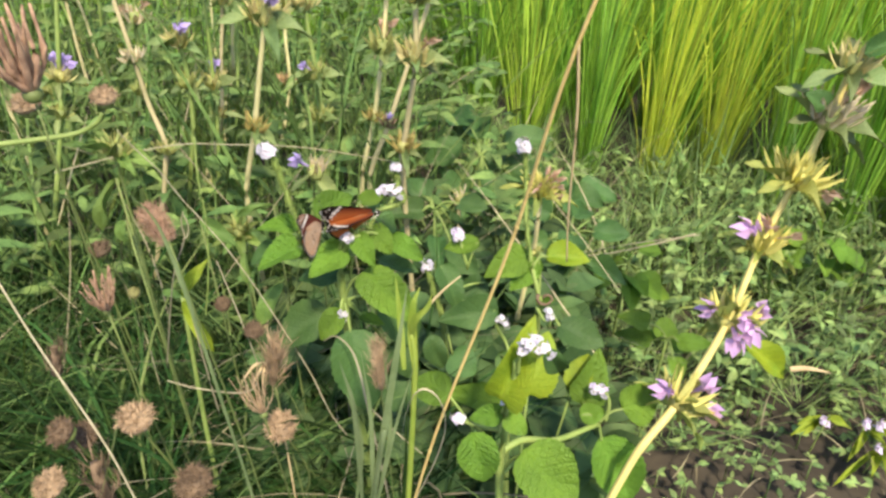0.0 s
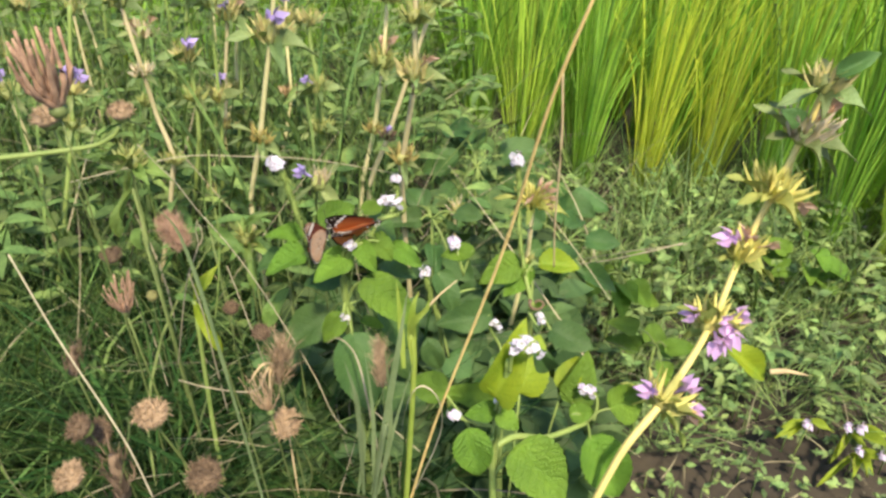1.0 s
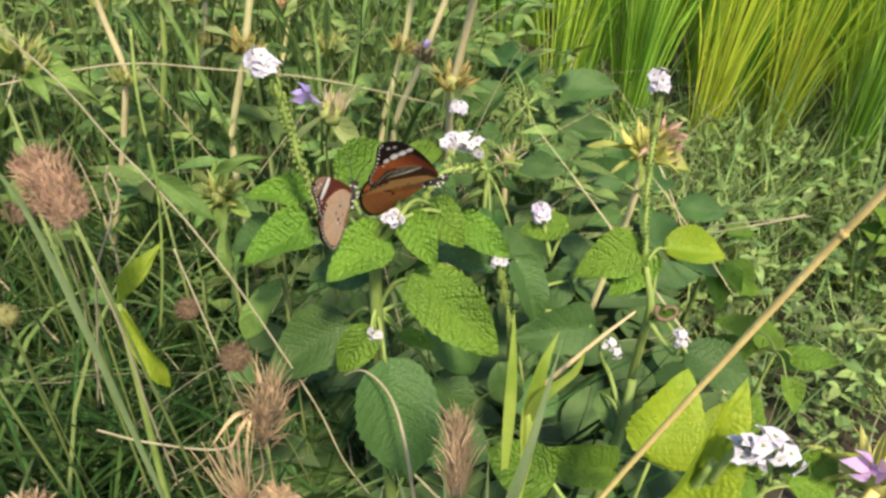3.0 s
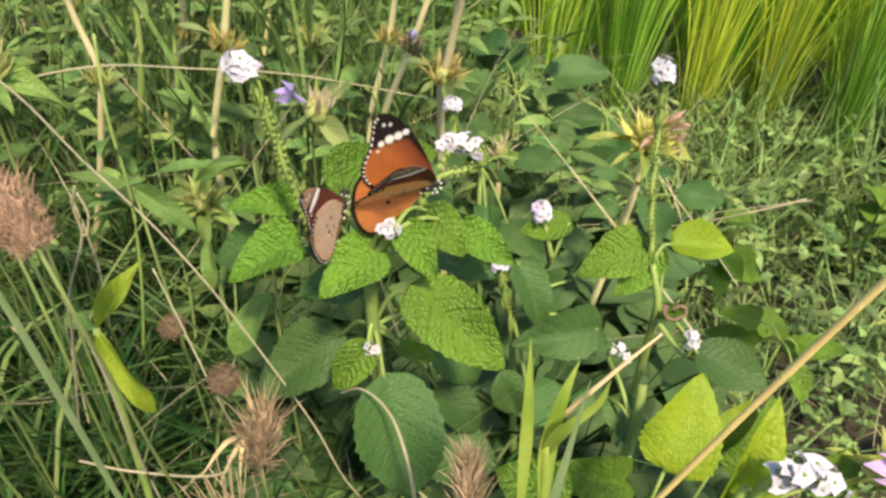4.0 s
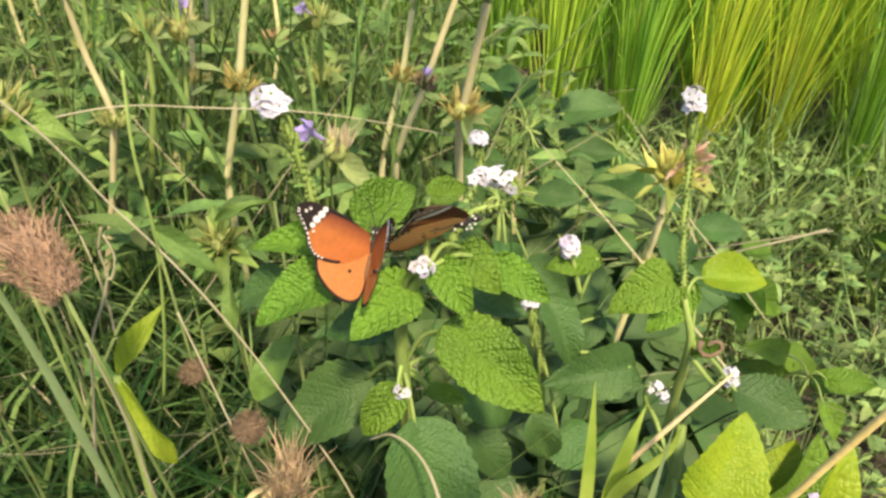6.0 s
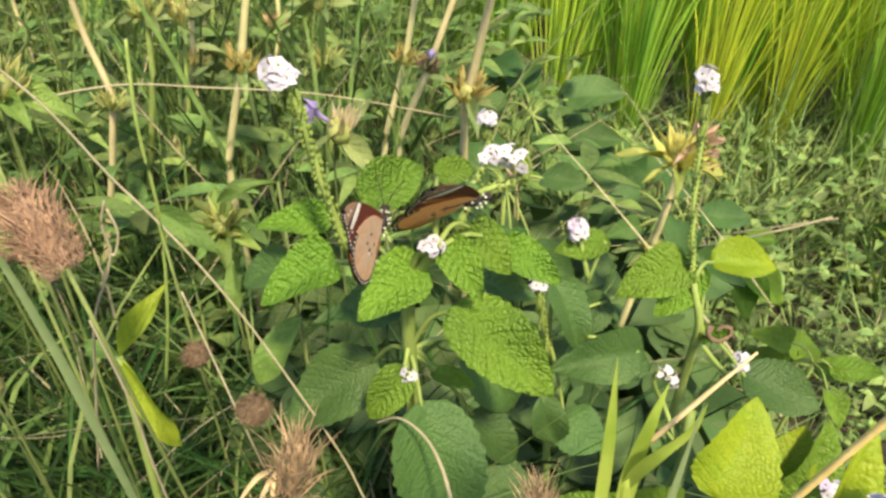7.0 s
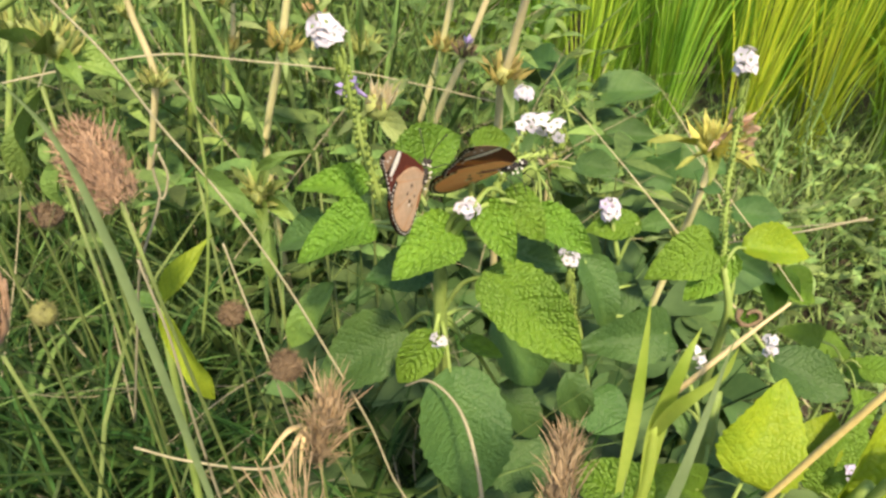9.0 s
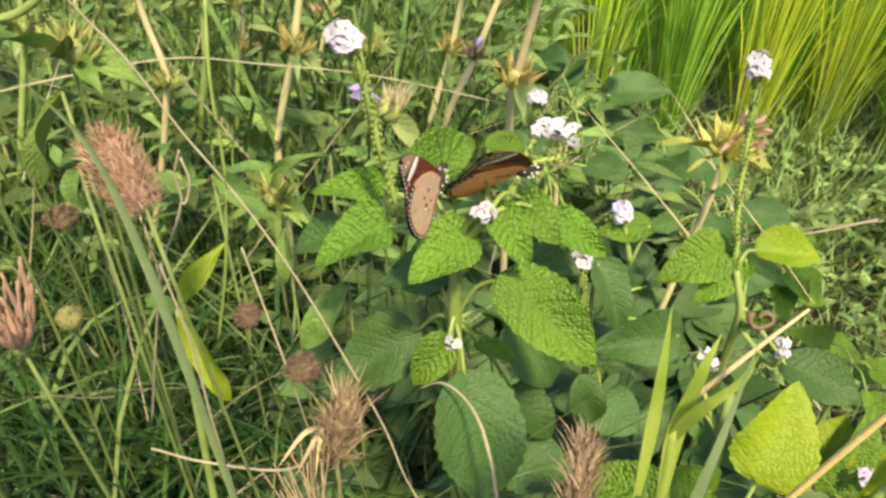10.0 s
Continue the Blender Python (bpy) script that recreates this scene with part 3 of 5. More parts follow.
# ---- rice ----
def rice_blades(s, at, blades, height, lean, rnd, turn=0.0, wide=math.pi, tight=0.016):
    """Narrow blades from a tight foot, upright at first, the outer ones fanning and bending over."""
    for k in range(blades):
        w = turn + rnd.uniform(-wide, wide)
        far = math.sqrt(rnd.random())
        p = V(at) + V((math.cos(w), math.sin(w), 0)) * tight * far
        tilt = far * rnd.uniform(0.04, 0.36)
        d = V((math.cos(w) * tilt * 0.4 + lean * 0.5, math.sin(w) * tilt * 0.4, 1)).normalized()
        fan = V((math.cos(w) * tilt + lean, math.sin(w) * tilt, 0)) * 0.16
        h = height * (rnd.uniform(0.75, 1.1) if rnd.random() < 0.65 else rnd.uniform(0.3, 0.75))
        bend = V((math.cos(w) + rnd.uniform(-0.5, 0.7), math.sin(w) + rnd.uniform(-0.5, 0.5), -0.5)) * rnd.uniform(0.0, 1.6) * rnd.random() ** 1.3
        line, q = [p], p
        for i in range(7):
            d = (d + fan + bend * (i / 7) ** 1.8 * 0.5).normalized()
            q = q + d * h / 7
            line.append(q)
        a = w + rnd.uniform(0.5, 2.5)
        s.blade(line, rnd.uniform(0.0016, 0.0040), V((math.cos(a), math.sin(a), 0)), 0.25, 0.45, 0.4)


RICE_EDGE = [(-3.0, 1.65), (-0.3, 1.6), (0.0, 1.38), (0.12, 1.24), (0.20, 1.20), (0.45, 1.17), (0.55, 1.02), (0.62, 0.93), (0.72, 0.82), (1.0, 0.72), (4.0, 0.6)]


def rice_front(x):
    """Where the field begins at x."""
    for (x0, y0), (x1, y1) in zip(RICE_EDGE, RICE_EDGE[1:]):
        if x0 <= x <= x1:
            return y0 + (y1 - y0) * (x - x0) / (x1 - x0)
    return 0.6


def rice():
    rnd = random.Random(3)
    protos = {}
    for key, mat, leans in (("green", RICE, (0.0, 0.08, 0.12)), ("light", RICE_SUNLIT, (0.12, 0.04)), ("yellow", RICE_SUNLIT_YELLOW, (0.14, 0.10))):
        protos[key] = []
        for lean in leans:
            tillers = []
            for k in range(5):
                s = Soup()
                rice_blades(s, (0, 0, 0), 12, 0.6, lean, rnd, 2 * math.pi * k / 5, 1.0)
                tillers.append(s.mesh("tiller", mat))
            protos[key].append(tillers)
    far = Soup()

    def clump(key, x, y, k):
        ob = new("rice_clump")
        ob.location, ob.rotation_euler = (x, y, hill(x, y) - 0.005), (0, 0, rnd.uniform(-0.7, 0.7))
        for me in rnd.choice(protos[key]):
            t = new("tiller", me)
            t.parent, t.scale = ob, (k, k, k)
            tagged(t, kind="stuff")
        tagged(ob, {"green": "bright green clump of young rice", "light": "clump of young rice, sunlight painted in as lighter yellow-green", "yellow": "yellowing clump of young rice at the field's edge, sunlight painted in"}[key], "rice", "rice clumps")

    for key, x, y in (("light", 0.15, 1.18), ("green", 0.245, 1.11), ("yellow", 0.345, 1.085), ("yellow", 0.445, 1.085), ("green", 0.495, 0.975), ("light", 0.54, 1.04), ("green", 0.56, 0.885), ("light", 0.625, 0.83), ("green", 0.63, 0.93), ("green", 0.71, 0.79)):
        clump(key, x, y, rnd.uniform(0.9, 1.05))
    for row in range(30):
        for col in range(48):
            x = -1.2 + 0.105 * col + rnd.uniform(-0.03, 0.03) + 0.06 * (row % 2)
            y = rice_front(x) + 0.02 + 0.125 * row + rnd.uniform(-0.04, 0.04)
            if y > 4.4:
                continue
            if row < 7 and -0.35 < x < 1.0 + 0.12 * row and y < 1.95:
                key = "green"
                if 0.29 < x < 0.5:
                    key = rnd.choice(("light", "light", "green") if row < 4 else ("light", "green"))
                elif 0.5 <= x < 0.9 and row > 1:
                    key = rnd.choice(("light", "green", "light"))
                elif x >= 0.9 or (x > 0.18 and rnd.random() < 0.15):
                    key = rnd.choice(("green", "light"))
                clump(key, x, y, rnd.uniform(0.85, 1.1))
            else:
                rice_blades(far, (x, y, hill(x, y) - 0.005), 24, 0.6, 0.04, rnd, 0, math.pi, 0.03)
    tagged(new("far_rice", far.mesh("far_rice", RICE)), "bright green rice field stretching away", "rice field", kind="stuff")


rice()


# ---- low growth ----
def tangle(name, label, mat, count, box, length, width, lean, z0=(0.0, 0.1), curl=0.6, sag=0.3, seed=1, tuft=0.0, skip=None):
    """Crooked blades strewn over a stretch of ground, gathered in tufts of about 14."""
    rnd = random.Random(seed)
    s = Soup()
    cx = cy = cz = 0.0
    for k in range(count):
        if not tuft or k % 14 == 0:
            cx, cy, cz = rnd.uniform(box[0], box[1]), rnd.uniform(box[2], box[3]), rnd.uniform(*z0)
        w = rnd.uniform(0, 2 * math.pi)
        x, y = cx + math.cos(w) * tuft * rnd.random(), cy + math.sin(w) * tuft * rnd.random()
        if skip and skip(x, y):
            continue
        p = V((x, y, hill(x, y) + cz))
        w += rnd.uniform(-0.6, 0.6)
        d = V((math.cos(w) * lean, math.sin(w) * lean, rnd.uniform(0.4, 1.1)))
        s.blade(wander(p, d, length * rnd.uniform(0.45, 1.3), 6, curl, sag), width * rnd.uniform(0.4, 1.4), V((math.cos(w + 1.5), math.sin(w + 1.5), 0.1)), 0.2, 0.7, 0.3)
    return tagged(new(name, s.mesh(name, mat)), label, "grass", kind="stuff")


def leafage(name, label, mat, count, box, height, size, seed=1, ratio=0.5, skip=None):
    rnd = random.Random(seed)
    s = Soup()
    for k in range(count):
        x, y = rnd.uniform(box[0], box[1]), rnd.uniform(box[2], box[3])
        if skip and skip(x, y):
            continue
        top = height(x, y) if callable(height) else height
        z = hill(x, y) + top * rnd.random() ** 0.6
        p = V((x, y, z))
        for j in range(4):
            w = rnd.uniform(0, 2 * math.pi)
            l = size * rnd.uniform(0.5, 1.3)
            d = V((math.cos(w), math.sin(w), rnd.uniform(-0.2, 0.7)))
            s.leaf(p, d, V((rnd.uniform(-0.3, 0.3), -0.35, 1)), l, l * ratio * rnd.uniform(0.7, 1.3), 6, rnd.uniform(0, 0.6), 0.5)
        if rnd.random() < 0.3:
            s.tube([V((x, y, 0)), p], 0.0008, 0.0006, 3)
    return tagged(new(name, s.mesh(name, mat)), label, "weeds", kind="stuff")


tangle("grass_tangle", "tangled green grass and sedge blades", GRASS_SHADED, 3600, (-0.75, 0.02, 0.3, 0.75), 0.17, 0.0028, 0.7, (0.0, 0.12), 0.8, 0.6, seed=1, tuft=0.02)
tangle("grass_tangle", "fine green grass under the seed heads", GRASS_SHADED, 1150, (-0.42, -0.0, 0.29, 0.46), 0.15, 0.0021, 0.8, (0.04, 0.17), 0.9, 0.6, seed=12, tuft=0.015)
tangle("grass_tangle", "pale grass blades over the darker tangle", PALE_GRASS_BITS, 300, (-0.45, 0.0, 0.3, 0.6), 0.2, 0.0016, 0.7, (0.05, 0.18), 1.3, 0.5, seed=13)
tangle("grass_tangle", "curved green blades arching over the tangle", BENT_GRASS, 380, (-0.42, 0.0, 0.30, 0.52), 0.13, 0.0034, 0.9, (0.03, 0.16), 1.6, 1.1, seed=71)
tangle("grass_tangle", "thin green grass between the weeds", WEED, 2400, (-1.2, 0.0, 0.56, 1.3), 0.22, 0.0030, 0.3, (0.0, 0.2), seed=2)
tangle("dry_grass_tangle", "bleached dry grass stalks lying in the tangle", STRAW_BITS, 260, (-0.75, 0.2, 0.32, 1.0), 0.18, 0.0011, 1.2, (0.02, 0.24), 0.4, 0.2, seed=3)
tangle("dry_grass_tangle", "crooked bleached grass stems caught in the green", STRAW_BITS, 60, (-0.42, 0.02, 0.29, 0.5), 0.12, 0.0012, 0.9, (0.1, 0.22), 1.6, 0.3, seed=61)
tangle("verge_grass", "thin short grass on the field's edge", VERGE, 6500, (0.0, 1.6, 0.5, 1.2), 0.1, 0.0018, 0.8, (0, 0.04), seed=4, tuft=0.012)
tangle("dry_grass_tangle", "short dry grass on the field's edge", STRAW_BITS, 700, (0.0, 1.3, 0.4, 1.15), 0.05, 0.0012, 1.2, (0, 0.05), 0.6, 0.3, seed=5)
leafage("low_weeds", "low grey-green creeping weeds on bare soil", VERGE, 4400, (0.02, 1.5, 0.4, 1.12), 0.038, 0.0085, seed=6)
tangle("verge_grass", "taller grass blades before the rice", VERGE, 1500, (0.0, 1.0, 0.72, 1.12), 0.16, 0.0028, 0.5, (0, 0.03), 0.5, 0.3, seed=44, tuft=0.02)
leafage("tiny_flowers", "tiny white flowers scattered over the verge", WHITE, 34, (0.25, 1.2, 0.45, 1.05), 0.05, 0.0035, seed=41, ratio=0.8)
leafage("weed_foliage", "green foliage under the tall herbs", WEED, 2500, (-1.3, 0.08, 0.52, 1.5), lambda x, y: 0.27, 0.027, seed=7, ratio=0.33)
leafage("bushy_weeds", "small-leaved bushy weeds on the verge", VERGE, 800, (0.04, 0.75, 0.55, 1.02), lambda x, y: 0.1, 0.015, seed=11, ratio=0.45)
# Shade under the herb is in this foliage's colour.
leafage("weed_foliage", "green foliage beneath the flowering herb, shade painted in", UNDERGROWTH_SHADED, 500, (-0.13, 0.12, 0.36, 0.62), lambda x, y: 0.2, 0.032, seed=8, ratio=0.55)


# ---- flowering heliotrope ----
def main_plant():
    foot = V((-0.045, 0.365, 0.0))
    top = V((-0.048, 0.337, 0.361))
    p = thing("flowering_herb", foot, "hairy herb with crinkled green leaves and white flower spikes", "wild plant", "heliotropes")
    crown = V((-0.055, 0.345, 0.343))
    mid = V((-0.056, 0.350, 0.312))
    part("stem", Soup().tube(smooth_line([top, crown, mid, foot.lerp(mid, 0.4), foot], 6), 0.0016, 0.0032, 8).mesh("stem", STEM), p)
    L = broad_leaf
    L(p, (-0.0760, 0.3450, 0.3520), (-0.0970, 0.3330, 0.3500), 0.0161, joint=crown)
    L(p, (-0.0510, 0.3430, 0.3520), (-0.0690, 0.3260, 0.3470), 0.0165, joint=crown)
    L(p, (-0.0450, 0.3420, 0.3610), (-0.0360, 0.3280, 0.3510), 0.0117, joint=crown)
    L(p, (-0.0380, 0.3520, 0.3590), (-0.0270, 0.3360, 0.3530), 0.0139, joint=top)
    L(p, (-0.0280, 0.3540, 0.3510), (-0.0110, 0.3420, 0.3460), 0.0127, joint=top)
    L(p, (-0.0430, 0.3400, 0.3390), (-0.0140, 0.3180, 0.3230), 0.0221, joint=mid)
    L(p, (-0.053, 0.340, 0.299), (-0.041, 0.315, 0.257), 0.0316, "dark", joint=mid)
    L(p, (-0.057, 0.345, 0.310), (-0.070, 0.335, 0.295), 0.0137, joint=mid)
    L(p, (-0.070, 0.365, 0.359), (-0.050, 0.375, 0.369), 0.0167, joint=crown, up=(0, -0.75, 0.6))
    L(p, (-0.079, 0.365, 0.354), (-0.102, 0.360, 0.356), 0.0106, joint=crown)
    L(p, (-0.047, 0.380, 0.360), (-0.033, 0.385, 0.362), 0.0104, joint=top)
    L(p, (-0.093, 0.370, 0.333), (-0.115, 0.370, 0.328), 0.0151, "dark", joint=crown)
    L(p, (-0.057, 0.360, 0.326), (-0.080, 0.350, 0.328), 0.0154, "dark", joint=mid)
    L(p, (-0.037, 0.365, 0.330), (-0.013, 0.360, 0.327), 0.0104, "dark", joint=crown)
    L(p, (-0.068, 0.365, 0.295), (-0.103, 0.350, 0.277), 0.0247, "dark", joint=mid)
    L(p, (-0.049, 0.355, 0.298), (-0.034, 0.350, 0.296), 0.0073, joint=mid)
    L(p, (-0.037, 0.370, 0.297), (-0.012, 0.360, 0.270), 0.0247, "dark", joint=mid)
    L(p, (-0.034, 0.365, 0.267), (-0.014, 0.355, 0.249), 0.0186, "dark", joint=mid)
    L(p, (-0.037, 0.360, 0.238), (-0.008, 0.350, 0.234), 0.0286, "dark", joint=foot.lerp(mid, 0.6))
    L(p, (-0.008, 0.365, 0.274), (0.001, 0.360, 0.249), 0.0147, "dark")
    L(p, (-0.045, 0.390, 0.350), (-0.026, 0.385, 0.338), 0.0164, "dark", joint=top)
    # flower spikes
    cyme(p, [(-0.056, 0.345, 0.343), (-0.053, 0.338, 0.358), (-0.048, 0.334, 0.364)], 9, 0.0022, 0.22, False)
    cyme(p, [(-0.073, 0.350, 0.350), (-0.079, 0.346, 0.378), (-0.082, 0.343, 0.397), (-0.084, 0.342, 0.405), (-0.087, 0.341, 0.411)], 15, 0.0029, 0.17)
    cyme(p, [(-0.056, 0.350, 0.322), (-0.057, 0.346, 0.303), (-0.056, 0.342, 0.310)], 10, 0.0021, 0.5, False)
    cyme(p, [(-0.044, 0.360, 0.342), (-0.035, 0.362, 0.363), (-0.022, 0.362, 0.369), (-0.021, 0.361, 0.374), (-0.027, 0.361, 0.377), (-0.033, 0.361, 0.376)], 16, 0.0025, 0.4, True)
    cyme(p, [(-0.040, 0.400, 0.334), (-0.027, 0.410, 0.351), (-0.027, 0.413, 0.362), (-0.027, 0.413, 0.366)], 10, 0.0027, 0.2)


def side_plants():
    # tall spike with a yellow leaf
    foot = V((0.075, 0.45, 0.0))
    p = thing("flowering_herb", foot, "slender herb with a tall white flower spike and yellowing leaf", "wild plant", "heliotropes")
    node = V((0.064, 0.400, 0.275))
    part("stem", Soup().tube(smooth_line([(0.059, 0.405, 0.297), node, foot], 6), 0.0013, 0.0026, 7).mesh("stem", STEM), p)
    cyme(p, [(0.059, 0.405, 0.297), (0.054, 0.408, 0.327), (0.052, 0.411, 0.357), (0.051, 0.412, 0.371), (0.049, 0.412, 0.382)], 13, 0.0031, 0.14)
    L = broad_leaf
    L(p, (0.058, 0.410, 0.303), (0.028, 0.400, 0.297), 0.0207, joint=(0.059, 0.405, 0.297))
    L(p, (0.069, 0.415, 0.299), (0.096, 0.410, 0.304), 0.0177, "yellow", joint=(0.059, 0.405, 0.297))
    L(p, (0.065, 0.410, 0.300), (0.044, 0.400, 0.283), 0.0152, joint=node)
    L(p, (0.073, 0.375, 0.273), (0.100, 0.360, 0.271), 0.0217, "dark", joint=node)
    L(p, (0.066, 0.400, 0.272), (0.069, 0.390, 0.283), 0.0098, "green", joint=node)
    cyme(p, [(0.061, 0.390, 0.277), (0.066, 0.370, 0.277), (0.066, 0.365, 0.286), (0.064, 0.364, 0.294)], 11, 0.002, 0.35, False)
    # dry coiled spike
    coil = [V((0.066, 0.385, 0.283)) + V((0.006 * (1 - k / 14) * math.cos(k * 0.7 + 2.6), 0, 0.006 * (1 - k / 14) * math.sin(k * 0.7 + 2.6) + 0.004)) for k in range(11)]
    part("dry_spike", Soup().tube(coil, 0.0011, 0.0008, 6, 0.3).mesh("dry_spike", BROWN), p, None, "dry coiled brown flower spike")
    # middle plant
    foot = V((0.01, 0.42, 0.0))
    p = thing("flowering_herb", foot, "low dark-leaved herb with small white flowers", "wild plant", "heliotropes")
    top = V((-0.001, 0.390, 0.281))
    part("stem", Soup().tube(smooth_line([top, foot.lerp(top, 0.5) + V((0.006, 0, 0)), foot], 6), 0.0014, 0.0026, 7).mesh("stem", STEM), p)
    cyme(p, [(0.001, 0.390, 0.269), (-0.005, 0.386, 0.293), (-0.008, 0.384, 0.308), (-0.009, 0.384, 0.315)], 9, 0.0026, 0.25)
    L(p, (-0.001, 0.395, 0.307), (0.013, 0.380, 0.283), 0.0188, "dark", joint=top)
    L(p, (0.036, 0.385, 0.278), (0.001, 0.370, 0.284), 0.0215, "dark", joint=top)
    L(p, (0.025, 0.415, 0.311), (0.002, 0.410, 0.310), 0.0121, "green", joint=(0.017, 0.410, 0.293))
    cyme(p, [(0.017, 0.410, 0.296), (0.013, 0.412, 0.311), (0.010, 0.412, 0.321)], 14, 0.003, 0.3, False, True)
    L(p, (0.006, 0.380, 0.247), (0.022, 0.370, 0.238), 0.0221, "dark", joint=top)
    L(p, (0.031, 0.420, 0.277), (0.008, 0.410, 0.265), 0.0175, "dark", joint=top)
    # low plant before the straw, with the bright leaf
    foot = V((0.05, 0.36, 0.0))
    p = thing("flowering_herb", foot, "low herb with large sunlit leaves and white flower heads", "wild plant", "heliotropes")
    node = V((0.043, 0.345, 0.260))
    part("stem", Soup().tube(smooth_line([(0.046, 0.355, 0.276), node, (0.040, 0.345, 0.227), foot], 6), 0.002, 0.003, 7).mesh("stem", STEM), p)
    L(p, (0.0485, 0.325, 0.263), (0.060, 0.336, 0.297), 0.0275, "yellow", joint=foot, up=(-0.2, -0.9, 0.4))
    L(p, (0.035, 0.360, 0.264), (0.054, 0.345, 0.245), 0.0161, "dark", joint=node)
    L(p, (0.038, 0.330, 0.251), (0.003, 0.315, 0.275), 0.0166, "green", joint=node)
    L(p, (0.078, 0.340, 0.252), (0.089, 0.350, 0.271), 0.0167, "yellow", joint=foot)
    cyme(p, [node, (0.040, 0.362, 0.269), (0.033, 0.362, 0.284), (0.034, 0.360, 0.291), (0.039, 0.359, 0.286)], 10, 0.002, 0.35, False)
    # bright herb at the front
    foot = V((0.045, 0.30, 0.0))
    p = thing("flowering_herb", foot, "low bright green herb with a wide white flower head", "wild plant", "heliotropes")
    node = V((0.032, 0.265, 0.318))
    low = V((0.030, 0.280, 0.242))
    part("stem", Soup().tube(smooth_line([(0.032, 0.258, 0.345), node, low, foot], 6), 0.0014, 0.0026, 7).mesh("stem", STEM), p)
    L(p, (0.026, 0.262, 0.319), (0.037, 0.256, 0.359), 0.0196, "yellow", joint=node, up=(-0.1, -0.9, 0.35))
    cyme(p, [(0.033, 0.258, 0.338), (0.033, 0.254, 0.353), (0.036, 0.252, 0.360), (0.044, 0.250, 0.357)], 17, 0.0028, 0.62, False)
    L(p, (0.044, 0.260, 0.350), (0.056, 0.260, 0.331), 0.0104, "dark", joint=node)
    L(p, (0.029, 0.262, 0.308), (0.039, 0.255, 0.303), 0.0116, "green", joint=node)
    L(p, (0.029, 0.270, 0.302), (0.013, 0.265, 0.303), 0.0111, "green", joint=node)
    L(p, (0.014, 0.270, 0.289), (0.021, 0.255, 0.265), 0.0209, "green", joint=low)
    L(p, (0.041, 0.275, 0.271), (0.067, 0.250, 0.256), 0.0316, "green", joint=low)
    L(p, (0.004, 0.290, 0.295), (-0.018, 0.300, 0.298), 0.0180, "green", joint=low)
    cyme(p, [(0.027, 0.275, 0.285), (0.015, 0.270, 0.294), (0.009, 0.268, 0.299), (0.005, 0.267, 0.303)], 10, 0.0022, 0.3, False, True)
    cyme(p, [(0.030, 0.275, 0.291), (0.030, 0.272, 0.303), (0.030, 0.270, 0.311)], 6, 0.002, 0.3, False)
    part("stem", Soup().tube(smooth_line([low, (0.034, 0.280, 0.268), (0.063, 0.300, 0.251), (0.093, 0.325, 0.238)], 6), 0.0022, 0.0016, 7).mesh("stem", STEM), p)
    L(p, (0.095, 0.325, 0.226), (0.118, 0.300, 0.192), 0.0307, "green", joint=(0.093, 0.325, 0.238))
    L(p, (0.106, 0.325, 0.249), (0.129, 0.330, 0.260), 0.0255, "green", joint=(0.093, 0.325, 0.238), up=(0, -0.85, 0.5))
    L(p, (0.084, 0.335, 0.244), (0.093, 0.340, 0.279), 0.0218, "green", joint=(0.093, 0.325, 0.238), up=(0, -0.85, 0.5))
    L(p, (0.081, 0.325, 0.245), (0.097, 0.325, 0.248), 0.0126, "green", joint=(0.093, 0.325, 0.238))
    cyme(p, [(0.097, 0.325, 0.240), (0.098, 0.327, 0.254), (0.094, 0.329, 0.261), (0.088, 0.330, 0.261)], 13, 0.0025, 0.45, False, True)


def back_herbs():
    rnd = random.Random(5)
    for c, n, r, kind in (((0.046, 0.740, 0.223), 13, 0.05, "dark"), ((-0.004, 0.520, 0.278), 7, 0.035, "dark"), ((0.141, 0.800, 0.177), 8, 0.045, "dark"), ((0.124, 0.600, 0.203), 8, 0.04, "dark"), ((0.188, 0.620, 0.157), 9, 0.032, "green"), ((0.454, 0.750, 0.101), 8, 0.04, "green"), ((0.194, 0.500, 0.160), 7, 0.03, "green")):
        c = V(c)
        foot = (c.x, c.y + 0.02, 0.0)
        p = thing("broad_leaved_weed", foot, "low weed with soft rounded green leaves", "wild plant", "broad-leaved weeds")
        part("stem", Soup().tube(smooth_line([c, (c.x, c.y + 0.01, c.z * 0.5), foot], 4), 0.0012, 0.002, 6).mesh("stem", STEM), p)
        for k in range(n):
            a = 2.4 * k + rnd.uniform(-0.4, 0.4)
            q = c + V((math.cos(a) * r * rnd.uniform(0.1, 0.7), math.sin(a) * r * 0.6, rnd.uniform(-0.8, 0.5) * r))
            d = V((math.cos(a), math.sin(a) - 0.3, rnd.uniform(-0.5, 0.4)))
            l = r * rnd.uniform(0.7, 1.1)
            broad_leaf(p, q, q + d.normalized() * l, l * rnd.uniform(0.55, 0.75), kind, joint=c)


